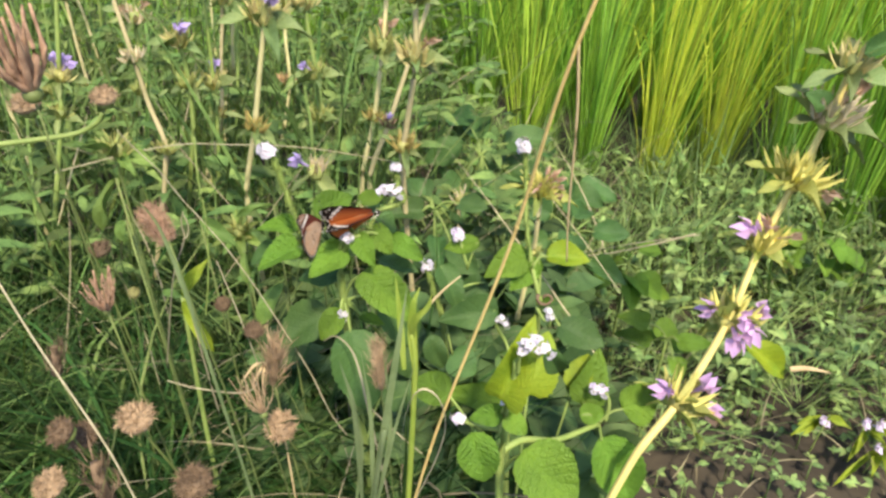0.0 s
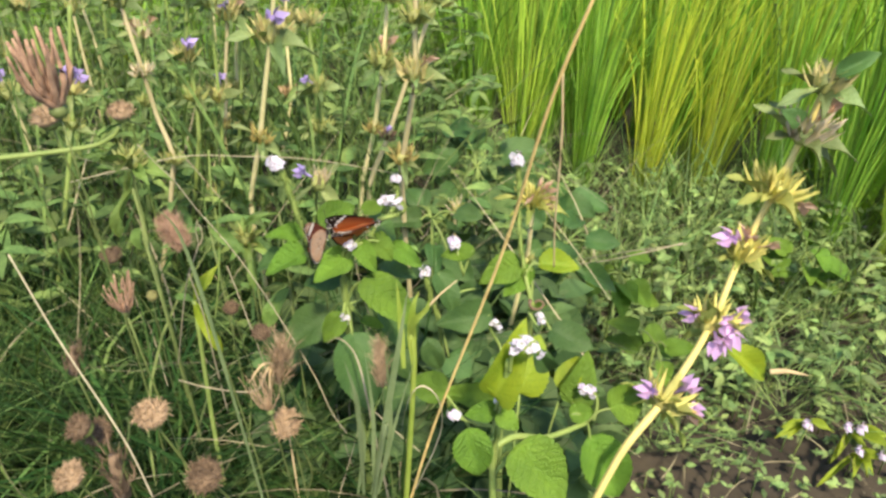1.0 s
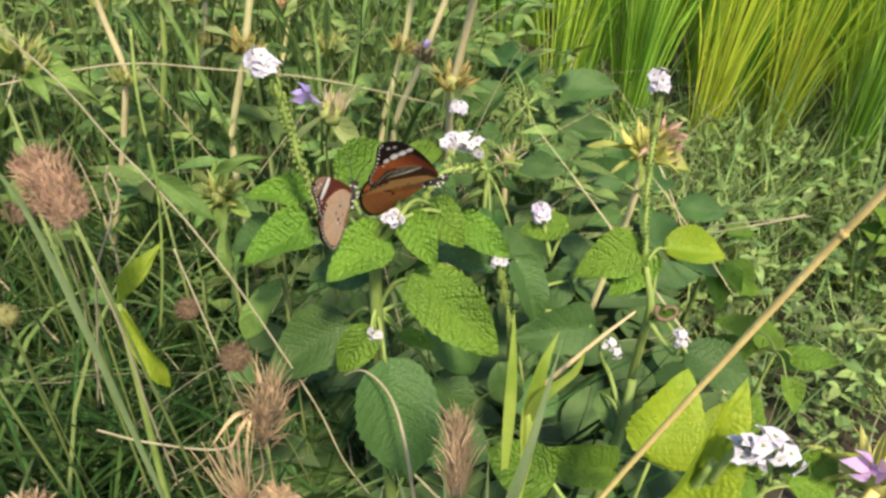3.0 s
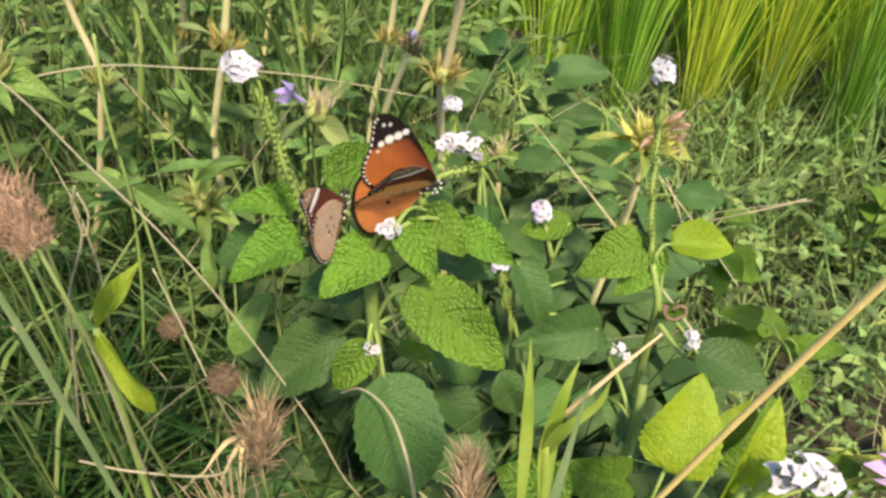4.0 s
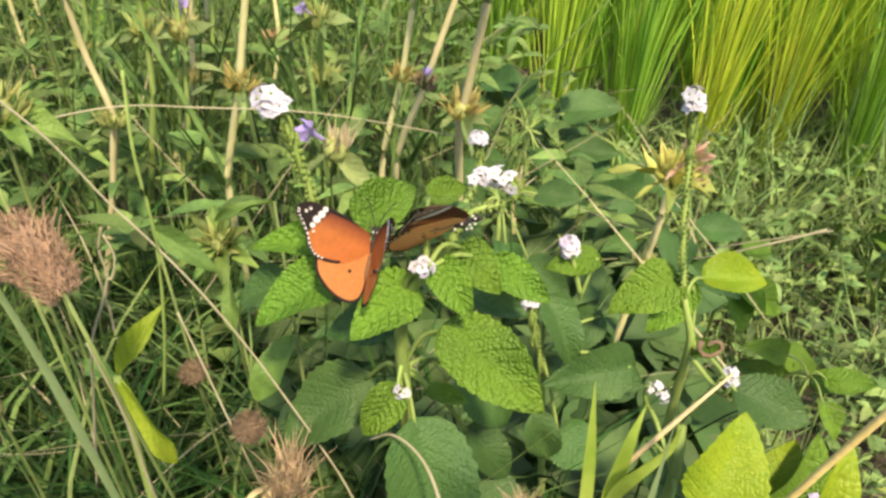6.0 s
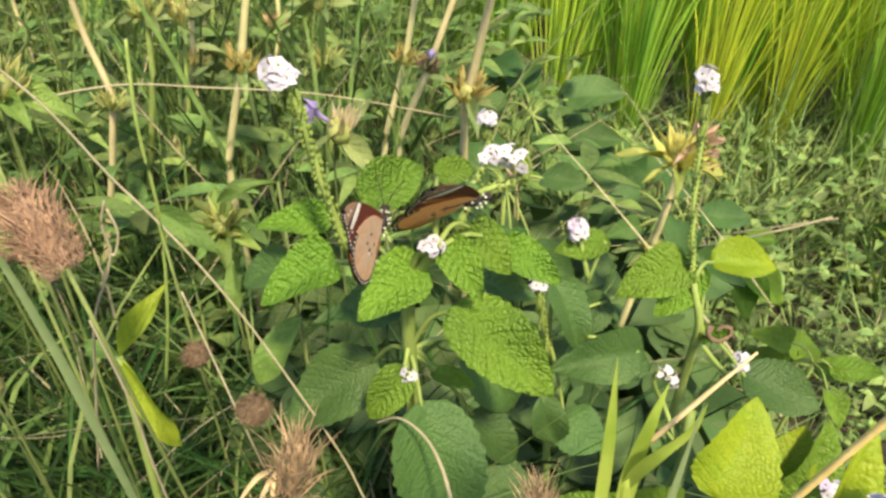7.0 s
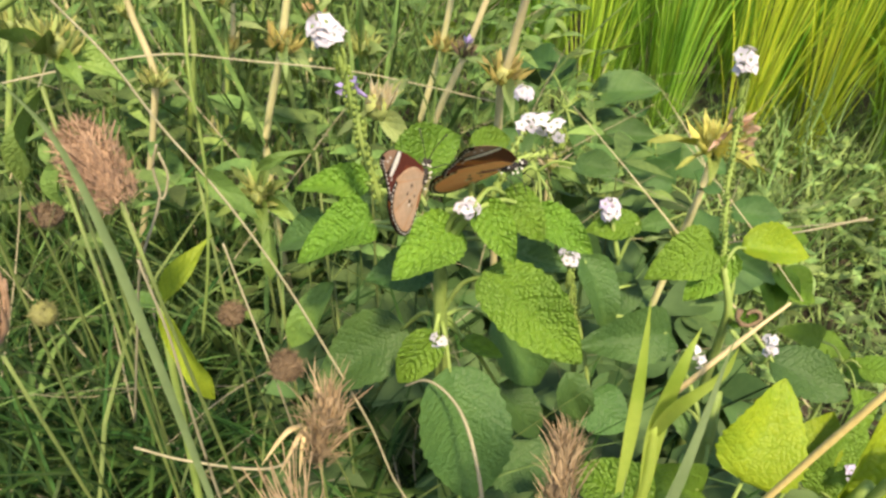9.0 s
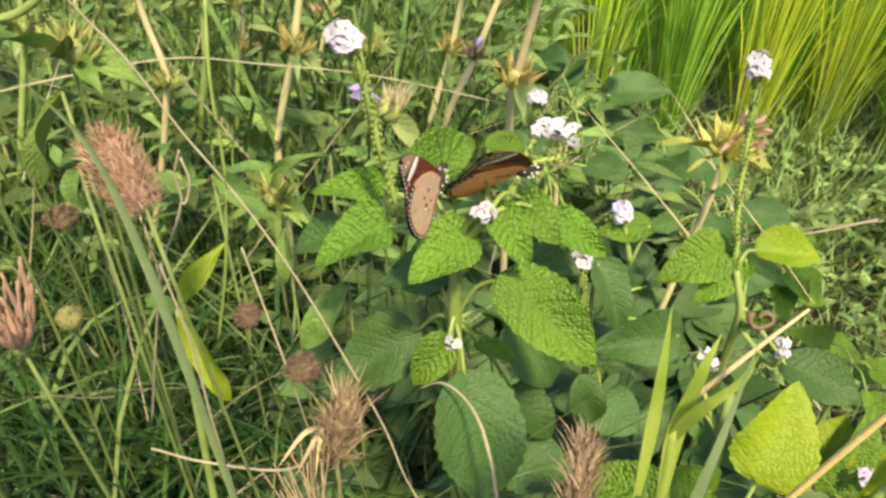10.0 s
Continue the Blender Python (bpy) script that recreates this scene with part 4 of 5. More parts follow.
def low_lilac_herb():
    """A low herb with pale lilac-blue flowers among the blades of the verge."""
    rnd = random.Random(31)
    for at, n in (((0.360, 0.500, 0.068), 2), ((0.405, 0.500, 0.053), 4), ((0.406, 0.480, 0.044), 3)):
        c = V(at)
        foot = (c.x, c.y + 0.01, 0.0)
        p = thing("lilac_flowered_herb", foot, "low verge herb with pale lilac-blue flowers", "wild plant", "lilac verge herbs")
        part("stem", Soup().tube(smooth_line([c, foot], 4), 0.0006, 0.0009, 5).mesh("stem", STEM), p)
        for k in range(n):
            q = c + V((rnd.uniform(-0.012, 0.012), rnd.uniform(-0.004, 0.004), rnd.uniform(-0.006, 0.006)))
            part("flower", FLOWER["pale"][0], p, placed(q, (rnd.uniform(-0.5, 0.5), -0.8, 0.5), (0, -0.3, 1), 0.012, 0.010, 0.012))
        for k in range(6):
            d = V((rnd.uniform(-1, 1), -0.4, rnd.uniform(-0.3, 0.3)))
            narrow_leaf(p, c - V((0, -0.006, 0.008)), d, rnd.uniform(0.02, 0.05), 0.006, "light")


main_plant()
side_plants()
back_herbs()
low_lilac_herb()


# ---- spiny herbs ----
def spiny_herbs():
    # leaning stalk in the sun
    line = [(0.232, 0.410, 0.430), (0.227, 0.410, 0.400), (0.216, 0.405, 0.363), (0.202, 0.400, 0.320), (0.181, 0.375, 0.279), (0.137, 0.320, 0.263), (0.108, 0.300, 0.234), (0.07, 0.29, 0.1), (0.04, 0.28, 0.0)]
    out = [(-0.9, -0.2, 0.5), (0.1, -0.8, 0.4), (0.9, -0.3, 0.5), (-0.1, -0.9, -0.2), (0.3, -0.9, 0.1)]
    herb = barbel("leaning spiny stalk with yellow bract whorls and violet flowers", line, 0.0027, [
        (0.0, 0.023, dict(leaves=8, mat=BRACT_SOFT, leaf_len=1.35, spines=34)),
        (0.125, 0.028, dict(leaves=10, pale=2, mat=PALE_BRACT, leaf_len=1.3, spines=56)),
        (0.25, 0.0285, dict(leaves=11, pale=1, leaf_len=1.05, spines=64, leaf_kind="pale", flower_dirs=[(0.8, -0.4, -0.5)])),
        (0.375, 0.0275, dict(leaves=12, flowers=1, pale=2, leaf_len=1.05, spines=56, leaf_kind="pale", flower_dirs=[(-0.8, -0.4, 0.7), (0.8, -0.3, 0.3), (-0.2, -0.4, 0.8)])),
        (0.5, 0.0275, dict(leaves=12, flowers=5, leaf_len=1.1, spines=52, leaf_kind="pale", flower_dirs=out)),
        (0.625, 0.0255, dict(leaves=11, flowers=3, pale=1, leaf_len=1.2, spines=44, leaf_kind="pale", flower_dirs=[(-0.7, -0.3, 0.6), (0.6, -0.3, 0.8), (0.95, -0.3, -0.3), (0.7, -0.6, -0.2)])),
    ], STALK_YELLOW)
    broad_leaf(herb, (0.233, 0.405, 0.436), (0.253, 0.400, 0.452), 0.0115, "dark", up=(-0.3, -0.8, 0.5))
    broad_leaf(herb, (0.219, 0.402, 0.407), (0.206, 0.400, 0.416), 0.0125, "dark", up=(0.2, -0.9, 0.3))
    tip = thing("curled_leaf", (0.201, 0.385, 0.247), "yellow leaf with a long withered brown tip", "leaf")
    base = V((0.201, 0.385, 0.247))
    broad_leaf(tip, base, (0.232, 0.372, 0.232), 0.0182, "yellow")
    part("withered_tip", Soup().blade(smooth_line([(0.229, 0.373, 0.236), (0.239, 0.370, 0.239), (0.252, 0.365, 0.240)], 5), 0.004, (0, 0.3, 1), 0.5, 0.9, 0.2).mesh("withered_tip", STRAW), tip)
    # half-dry whorl behind the tall white spike
    barbel("yellow spiny whorl with faded pink flowers", [(0.072, 0.474, 0.320), (0.072, 0.480, 0.286), (0.072, 0.490, 0.256), (0.055, 0.50, 0.12), (0.04, 0.51, 0.0)], 0.0023, [
        (0.02, 0.021, dict(leaves=9, pale=6, leaf_len=1.3, leaf_kind="pale", flower_dirs=[(0.2, -0.2, 0.9), (0.6, -0.3, 0.5), (0.8, -0.3, -0.3), (0.9, -0.2, 0.1), (0.4, -0.4, 0.8)])),
        (0.5, 0.012, dict(leaves=6, mat=BRACT_GREEN, leaf_len=1.6)),
    ])
    g, d = BRACT_GREEN, BRACT_DRY
    tall = [
        ([(-0.117, 0.550, 0.467), (-0.125, 0.550, 0.423), (-0.134, 0.550, 0.384), (-0.144, 0.550, 0.338), (-0.163, 0.560, 0.258), (-0.15, 0.58, 0.0)],
         [(0.0, 0.02, dict(flowers=2)), (0.2, 0.027, dict(flowers=1)), (0.6, 0.018, dict(mat=BRACT_OCHRE, leaves=7, pale=0))]),
        ([(-0.014, 0.495, 0.483), (-0.015, 0.495, 0.444), (-0.016, 0.495, 0.405), (-0.024, 0.505, 0.352), (-0.028, 0.510, 0.325), (-0.02, 0.53, 0.1), (-0.02, 0.54, 0.0)],
         [(0.16, 0.02, dict(mat=g, leaves=7)), (0.33, 0.024, dict(leaves=8, pale=1)), (0.6, 0.018, dict(mat=BRACT_OCHRE, leaves=6))]),
        ([(0.000, 0.600, 0.438), (-0.019, 0.600, 0.385), (-0.037, 0.605, 0.333), (-0.044, 0.605, 0.313), (-0.063, 0.610, 0.258), (-0.08, 0.63, 0.0)],
         [(0.02, 0.022, dict(mat=g, leaves=7)), (0.58, 0.013, dict(mat=BROWN, leaves=2, flowers=1, flower_dirs=[(0.1, -0.4, 0.9)]))]),
        ([(-0.040, 0.630, 0.432), (-0.047, 0.630, 0.377), (-0.058, 0.640, 0.309), (-0.075, 0.650, 0.232), (-0.08, 0.66, 0.0)],
         [(0.25, 0.026, dict(mat=g, leaves=8, pale=2)), (0.5, 0.016, dict(mat=BRACT_OCHRE, leaves=6)), (0.0, 0.02, dict(mat=g))]),
        ([(-0.119, 0.720, 0.424), (-0.125, 0.720, 0.391), (-0.119, 0.710, 0.326), (-0.119, 0.710, 0.282), (-0.121, 0.710, 0.202), (-0.15, 0.72, 0.0)],
         [(0.2, 0.022, dict(leaves=6)), (0.4, 0.022, dict(mat=g, flowers=1, leaves=8, flower_dirs=[(-0.8, -0.4, 0.7)])), (0.6, 0.022, dict(mat=g, leaves=9))]),
        ([(-0.214, 0.780, 0.402), (-0.229, 0.780, 0.322), (-0.241, 0.770, 0.242), (-0.34, 0.78, 0.0)], [(0.1, 0.026, dict(pale=1, flowers=1)), (0.62, 0.018, dict(mat=BRACT_OCHRE))]),
        ([(-0.219, 0.840, 0.389), (-0.230, 0.840, 0.329), (-0.240, 0.840, 0.270), (-0.36, 0.85, 0.0)], [(0.1, 0.026, dict(flowers=2)), (0.6, 0.018, dict(mat=g))]),
        ([(-0.216, 0.660, 0.436), (-0.228, 0.660, 0.374), (-0.227, 0.660, 0.335), (-0.234, 0.660, 0.277), (-0.31, 0.68, 0.0)],
         [(0.25, 0.022, dict(flowers=1)), (0.5, 0.02, dict(mat=g, leaves=8)), (0.0, 0.02, dict(flowers=1))]),
        ([(-0.263, 0.620, 0.431), (-0.252, 0.610, 0.374), (-0.248, 0.610, 0.335), (-0.238, 0.600, 0.290), (-0.33, 0.61, 0.0)],
         [(0.03, 0.02, dict(mat=g)), (0.25, 0.018, dict(mat=PALE_BRACT, leaves=7)), (0.72, 0.016, dict(mat=g))]),
        ([(-0.309, 0.800, 0.409), (-0.320, 0.800, 0.352), (-0.330, 0.800, 0.278), (-0.46, 0.8, 0.0)], [(0.3, 0.026, dict(mat=PALE_BRACT, pale=2, leaves=6)), (0.7, 0.018, dict(mat=g))]),
        ([(-0.177, 0.900, 0.389), (-0.183, 0.900, 0.312), (-0.187, 0.900, 0.233), (-0.26, 0.9, 0.0)], [(0.2, 0.026, dict(flowers=1)), (0.6, 0.022, dict(mat=d))]),
        ([(-0.305, 0.620, 0.426), (-0.319, 0.620, 0.367), (-0.329, 0.620, 0.322), (-0.44, 0.62, 0.0)], [(0.45, 0.02, dict(flowers=3, pale=0)), (0.7, 0.016, dict(mat=g))]),
        ([(-0.086, 0.470, 0.337), (-0.091, 0.480, 0.310), (-0.09, 0.49, 0.1), (-0.09, 0.49, 0.0)], [(0.0, 0.022, dict(mat=PALE_BRACT, flowers=1, leaves=4, spines=26, upright=-6, flower_dirs=[(-0.7, -0.3, 0.6)]))]),
        ([(0.020, 0.620, 0.235), (0.019, 0.620, 0.214), (0.03, 0.62, 0.0)], [(0.0, 0.02, dict(mat=PALE_BRACT, leaves=6, spines=14, leaf_kind="narrow"))]),
        ([(-0.186, 0.400, 0.388), (-0.188, 0.400, 0.378), (-0.19, 0.41, 0.1), (-0.19, 0.41, 0.0)], [(0.1, 0.016, dict(mat=g, leaves=7, leaf_kind="narrow", leaf_len=2.0))]),
        ([(-0.136, 0.440, 0.308), (-0.141, 0.450, 0.286), (-0.13, 0.45, 0.0)], [(0.1, 0.015, dict(mat=g, leaves=10, leaf_kind="narrow"))]),
    ]
    for line, nodes in tall:
        near = line[0][1] < 0.48
        for share, r, opt in nodes:
            opt.setdefault("mat", BRACT_SOFT)
            opt["bloom"] = "blue"
        barbel("spiny herb with pale stalk and crowded bract whorls", line, 0.0008 if near else 0.0024, nodes, STEM_DARK if near else RND.choice((STALK, STALK, STEM)))
    rnd = random.Random(21)
    for k in range(26):
        x, y = rnd.uniform(-1.0, -0.06), rnd.uniform(0.68, 1.3)
        top = V((x + rnd.uniform(-0.06, 0.06), y + rnd.uniform(-0.03, 0.03), rnd.uniform(0.4, 0.52)))
        line = [top, top.lerp(V((x, y, 0)), 0.35) + V((rnd.uniform(-0.015, 0.015), 0, 0)), top.lerp(V((x, y, 0)), 0.7), (x, y, 0.0)]
        nodes = [(0.0, 0.024, dict(bloom="blue", flowers=rnd.choice((0, 1, 2)), spines=24, leaves=7, mat=rnd.choice((g, BRACT_SOFT)))), (0.22, 0.025, dict(mat=rnd.choice((g, BRACT_SOFT, PALE_BRACT)), spines=24, bloom="blue", flowers=rnd.choice((0, 0, 1)), leaves=7)), (0.48, 0.02, dict(mat=g, spines=20, leaves=7))]
        barbel("spiny herb standing in the thicket behind", line, 0.0022, nodes, rnd.choice((STALK, STEM, STEM)))
    # arching green stem with a dry head
    line = [(-0.259, 0.380, 0.395), (-0.227, 0.390, 0.395), (-0.206, 0.400, 0.395), (-0.194, 0.400, 0.401), (-0.189, 0.400, 0.407)]
    straw("arching green stem bent over the grass", line, 0.0017, 0.0013, STEM, "arching_stem", "stem")
    button_head("dry brown seed head on a green stem", (-0.186, 0.400, 0.416), (-0.191, 0.410, 0.371), 0.0095, TAN, (0.05, -0.2, 1))


spiny_herbs()


# ---- seed heads ----
for at, r, mat, ax in (
    ((-0.147, 0.265, 0.305), 0.0115, TAN, (0, -0.15, 1)),
    ((-0.125, 0.260, 0.266), 0.0125, BROWN, (0, -0.5, 0.8)),
    ((-0.195, 0.280, 0.282), 0.010, BROWN, (-0.4, -0.3, 0.7)),
    ((-0.199, 0.300, 0.258), 0.011, BROWN, (0.2, -0.4, 0.7)),
    ((-0.089, 0.300, 0.264), 0.0115, TAN, (0.2, -0.5, 0.6)),
    ((-0.242, 0.455, 0.283), 0.0105, BROWN, (0, -0.1, 1)),
    ((-0.189, 0.250, 0.277), 0.0105, TAN, (-0.3, -0.3, 0.8)),
    ((-0.241, 0.420, 0.405), 0.012, TAN, (-0.2, -0.2, 1)),
    ((-0.129, 0.360, 0.303), 0.0066, BROWN, (0, -0.3, 1)),
    ((-0.104, 0.330, 0.307), 0.0072, BROWN, (0.3, -0.3, 0.8)),
):
    button_head("round dry brown seed head on a green stalk", at, (at[0] + RND.uniform(-0.03, 0.03), at[1] + 0.07, 0.02), r, mat, ax)
finger_head("thick dry brown bundle of seed spikes", (-0.1215, 0.289, 0.389), (-0.134, 0.298, 0.404), 0.0118, (-0.11, 0.33, 0.0), ROSY, 40, 520, 15)
brush_head("dry tan tuft of seed bristles", (-0.094, 0.315, 0.283), (-0.085, 0.308, 0.322), 0.0175, (-0.09, 0.33, 0.0), TAN, 300, 0.75)
brush_head("dry tan bundle of upright seed spikes", (-0.029, 0.262, 0.326), (-0.030, 0.264, 0.354), 0.0105, (-0.03, 0.28, 0.0), TAN, 460, 0.1)
finger_head("dry rosy brown bundle of seed spikes", (-0.185, 0.330, 0.443), (-0.186, 0.325, 0.480), 0.0295, (-0.2, 0.36, 0.0), ROSY, 18, 260, 25, 0.07)
finger_head("splayed pale dry seed head", (-0.094, 0.290, 0.283), (-0.098, 0.290, 0.312), 0.0150, (-0.1, 0.34, 0.0), TAN, 24, 120, 26, 0.026)
brush_head("dry brown seed head low in the grass", (-0.207, 0.310, 0.295), (-0.202, 0.310, 0.318), 0.0204, (-0.2, 0.33, 0.0), BROWN, 90, 0.4)
brush_head("frayed dry head among the blades", (-0.165, 0.250, 0.264), (-0.164, 0.250, 0.299), 0.0280, (-0.13, 0.27, 0.0), BROWN, 90, 0.6)
finger_head("splayed rosy brown dry head of stiff spikes", (-0.155, 0.283, 0.356), (-0.153, 0.279, 0.377), 0.0135, (-0.165, 0.33, 0.0), ROSY, 18, 160, 30, 0.068)
button_head("knobbly yellow-green seed head with dark pits", (-0.137, 0.276, 0.371), (-0.15, 0.33, 0.02), 0.0039, KNOBS, (0.5, -0.4, 0.7), bristles=90)


# ---- straws and near blades ----
straw("long pale straw leaning across the herbs", [(0.064, 0.198, 0.585), (0.037, 0.212, 0.500), (0.024, 0.240, 0.415), (-0.007, 0.259, 0.288), (-0.03, 0.27, 0.16), (-0.045, 0.275, 0.0)], 0.0006, 0.00078, WARM_STRAW, knots=4)
straw("thin broken side straw hanging from its knot", [(0.037, 0.212, 0.500), (0.039, 0.214, 0.478), (0.041, 0.222, 0.440), (0.043, 0.226, 0.418)], 0.0005, 0.0003, STRAW)
straw("long thin straw slanting over the grass", [(-0.143, 0.312, 0.433), (-0.140, 0.318, 0.422), (-0.134, 0.324, 0.408), (-0.128, 0.331, 0.388), (-0.122, 0.335, 0.374), (-0.115, 0.340, 0.356), (-0.106, 0.345, 0.331), (-0.096, 0.351, 0.298), (-0.082, 0.357, 0.252), (-0.070, 0.363, 0.203), (0.0, 0.37, 0.06)], 0.00025, 0.00042, OLD_STRAW, knots=3)
straw("thin dry stalk lying across the herbs", [(-0.249, 0.440, 0.351), (-0.208, 0.450, 0.358), (-0.174, 0.460, 0.361), (-0.147, 0.480, 0.352), (-0.097, 0.505, 0.338), (-0.028, 0.520, 0.318)], 0.0004, 0.00035, OLD_STRAW)
straw("pale straw slanting through the low grass", [(-0.197, 0.275, 0.395), (-0.181, 0.265, 0.354), (-0.156, 0.250, 0.303), (-0.150, 0.250, 0.260)], 0.0004, 0.0005, OLD_STRAW)
straw("brown straw slanting through the grass", [(-0.127, 0.300, 0.368), (-0.124, 0.300, 0.344), (-0.123, 0.300, 0.316), (-0.125, 0.310, 0.263)], 0.0003, 0.00042, OLD_STRAW)
straw("brown bent straw beside the herb", [(-0.117, 0.330, 0.353), (-0.113, 0.330, 0.331), (-0.108, 0.330, 0.302), (-0.107, 0.340, 0.268)], 0.00028, 0.00036, OLD_STRAW)
straw("forked dry twig standing in the grass", [(-0.121, 0.310, 0.393), (-0.123, 0.310, 0.387), (-0.123, 0.310, 0.379), (-0.131, 0.310, 0.361), (-0.141, 0.320, 0.335), (-0.157, 0.330, 0.281)], 0.0003, 0.0004, OLD_STRAW)
straw("forked dry twig standing in the grass", [(-0.121, 0.310, 0.391), (-0.120, 0.310, 0.385), (-0.122, 0.310, 0.379), (-0.123, 0.310, 0.379)], 0.0003, 0.0003, OLD_STRAW)
straw("thin dry grass stem on the verge", [(0.106, 0.600, 0.181), (0.154, 0.600, 0.183), (0.207, 0.600, 0.195), (0.241, 0.600, 0.205)], 0.0005, 0.0009, OLD_STRAW)
straw("thin dry grass stem on the verge", [(0.120, 0.600, 0.180), (0.173, 0.600, 0.193), (0.246, 0.600, 0.204)], 0.0004, 0.0005, OLD_STRAW)
straw("dry curved stem lying over a dark leaf", [(-0.0670, 0.3340, 0.2960), (-0.0590, 0.3280, 0.3040), (-0.0510, 0.3220, 0.3010), (-0.0460, 0.3140, 0.2940), (-0.0420, 0.3060, 0.2760), (-0.03, 0.33, 0.12)], 0.0003, 0.0008, OLD_STRAW)
straw("straw lying low in the grass", [(-0.154, 0.320, 0.280), (-0.138, 0.320, 0.274), (-0.111, 0.320, 0.271), (-0.098, 0.310, 0.295)], 0.0004, 0.0005, OLD_STRAW)
straw("thin green stem rising through the grass", [(-0.116, 0.330, 0.422), (-0.118, 0.330, 0.402), (-0.120, 0.335, 0.374), (-0.126, 0.340, 0.340), (-0.137, 0.350, 0.300)], 0.0004, 0.0005, STEM, "tall_grass", "grass")


def near_grass():
    p = thing("grass_shoot", (-0.025, 0.275, 0.0), "pale green grass shoot with folded dry tipped blades", "grass")
    a = V((-0.013, 0.260, 0.340))
    part("stem", Soup().tube(smooth_line([(-0.014, 0.260, 0.360), a, (-0.024, 0.27, 0.15), (-0.025, 0.275, 0.0)], 6), 0.0011, 0.002, 7).mesh("stem", YOUNG_GRASS), p)
    grass_blade(p, [(-0.018, 0.260, 0.339), (-0.019, 0.260, 0.369), (-0.020, 0.260, 0.390)], 0.0030, YOUNG_GRASS, peak=0.3)
    grass_blade(p, [a, (-0.014, 0.260, 0.360), (-0.013, 0.258, 0.377), (-0.010, 0.260, 0.384)], 0.0043, YOUNG_GRASS, peak=0.3)
    grass_blade(p, [(-0.014, 0.260, 0.357), (-0.012, 0.255, 0.372), (-0.007, 0.255, 0.378), (-0.005, 0.255, 0.384)], 0.0036, YOUNG_GRASS, (0.4, 0.2, -1), peak=0.35)
    part("dry_tip", Soup().tube(smooth_line([(-0.013, 0.260, 0.366), (-0.001, 0.262, 0.380), (0.007, 0.265, 0.386)], 6), 0.00065, 0.00025, 6, 0.06).mesh("dry_tip", STRAW), p, None, "dry straw-coloured blade tip")
    q = thing("grass_shoot", (-0.06, 0.24, 0.0), "grey-green grass shoot with upright folded blades", "grass")
    part("stem", Soup().tube(smooth_line([(-0.026, 0.235, 0.327), (-0.034, 0.240, 0.270), (-0.06, 0.24, 0.0)], 6), 0.0011, 0.0016, 7).mesh("stem", PALE_GRASS), q)
    for line, w in (([(-0.039, 0.240, 0.274), (-0.039, 0.240, 0.336), (-0.044, 0.245, 0.357)], 26), ([(-0.042, 0.240, 0.274), (-0.037, 0.240, 0.315), (-0.042, 0.240, 0.346)], 20), ([(-0.032, 0.240, 0.274), (-0.024, 0.240, 0.322), (-0.025, 0.240, 0.370)], 22), ([(-0.031, 0.240, 0.278), (-0.022, 0.240, 0.322), (-0.012, 0.240, 0.361)], 18), ([(-0.035, 0.240, 0.274), (-0.020, 0.235, 0.365), (-0.014, 0.240, 0.400)], 32), ([(-0.034, 0.240, 0.278), (-0.032, 0.240, 0.329), (-0.034, 0.240, 0.367)], 22)):
        grass_blade(q, line, 0.0001 * w, PALE_GRASS)
    # dry curled blade
    grass_blade(q, [(-0.014, 0.250, 0.265), (-0.003, 0.250, 0.297), (-0.000, 0.250, 0.319), (-0.008, 0.250, 0.336), (-0.016, 0.250, 0.326), (-0.022, 0.250, 0.290)], 0.0014, OLD_STRAW, (0, 1, 0.3))
    # long blade crossing at the front
    r = thing("tall_grass", (-0.100, 0.290, 0.0), "long pale green grass blade arching over the tangle", "grass")
    grass_blade(r, [(-0.100, 0.290, 0.0), (-0.098, 0.270, 0.2), (-0.101, 0.253, 0.349), (-0.103, 0.25, 0.389), (-0.105, 0.25, 0.406), (-0.109, 0.25, 0.424), (-0.117, 0.249, 0.436)], 0.0024, PALE_GRASS, (0.9, -0.3, 0.2), peak=0.55, start=0.5)
    dry = thing("dry_leaf", (-0.095, 0.330, 0.0), "bent dry straw-coloured leaves hanging under a seed tuft", "leaf")
    for line, w in (([(-0.0980, 0.3180, 0.2950), (-0.1020, 0.3120, 0.2980), (-0.1090, 0.3060, 0.2890)], 0.0026), ([(-0.0970, 0.3180, 0.2940), (-0.0990, 0.3120, 0.2950), (-0.1040, 0.3060, 0.2850)], 0.0022), ([(-0.0970, 0.3160, 0.2960), (-0.0980, 0.3120, 0.2910), (-0.0990, 0.3100, 0.2790)], 0.0018), ([(-0.094, 0.318, 0.285), (-0.095, 0.325, 0.15), (-0.095, 0.330, 0.0)], 0.0016)):
        grass_blade(dry, line, w, STRAW, (0.6, -0.5, 0.4), 0.5)
    # long bright leaf and its neighbours
    h = thing("narrow_leaved_herb", (-0.15, 0.34, 0.0), "low herb with long narrow yellow-green leaves", "wild plant")
    n = V((-0.139, 0.330, 0.330))
    part("stem", Soup().tube(smooth_line([n, (-0.15, 0.345, 0.2), (-0.15, 0.34, 0.0)], 5), 0.0012, 0.002, 6).mesh("stem", STEM), h)
    for tip, w, kind in (((-0.127, 0.325, 0.294), 44, "light"), ((-0.126, 0.345, 0.347), 26, "light"), ((-0.155, 0.340, 0.327), 30, "narrow")):
        d = V(tip) - n
        part("leaf", NARROW[kind][0], h, placed(n, d, FACING, 0.00019 * w, d.length, d.length))
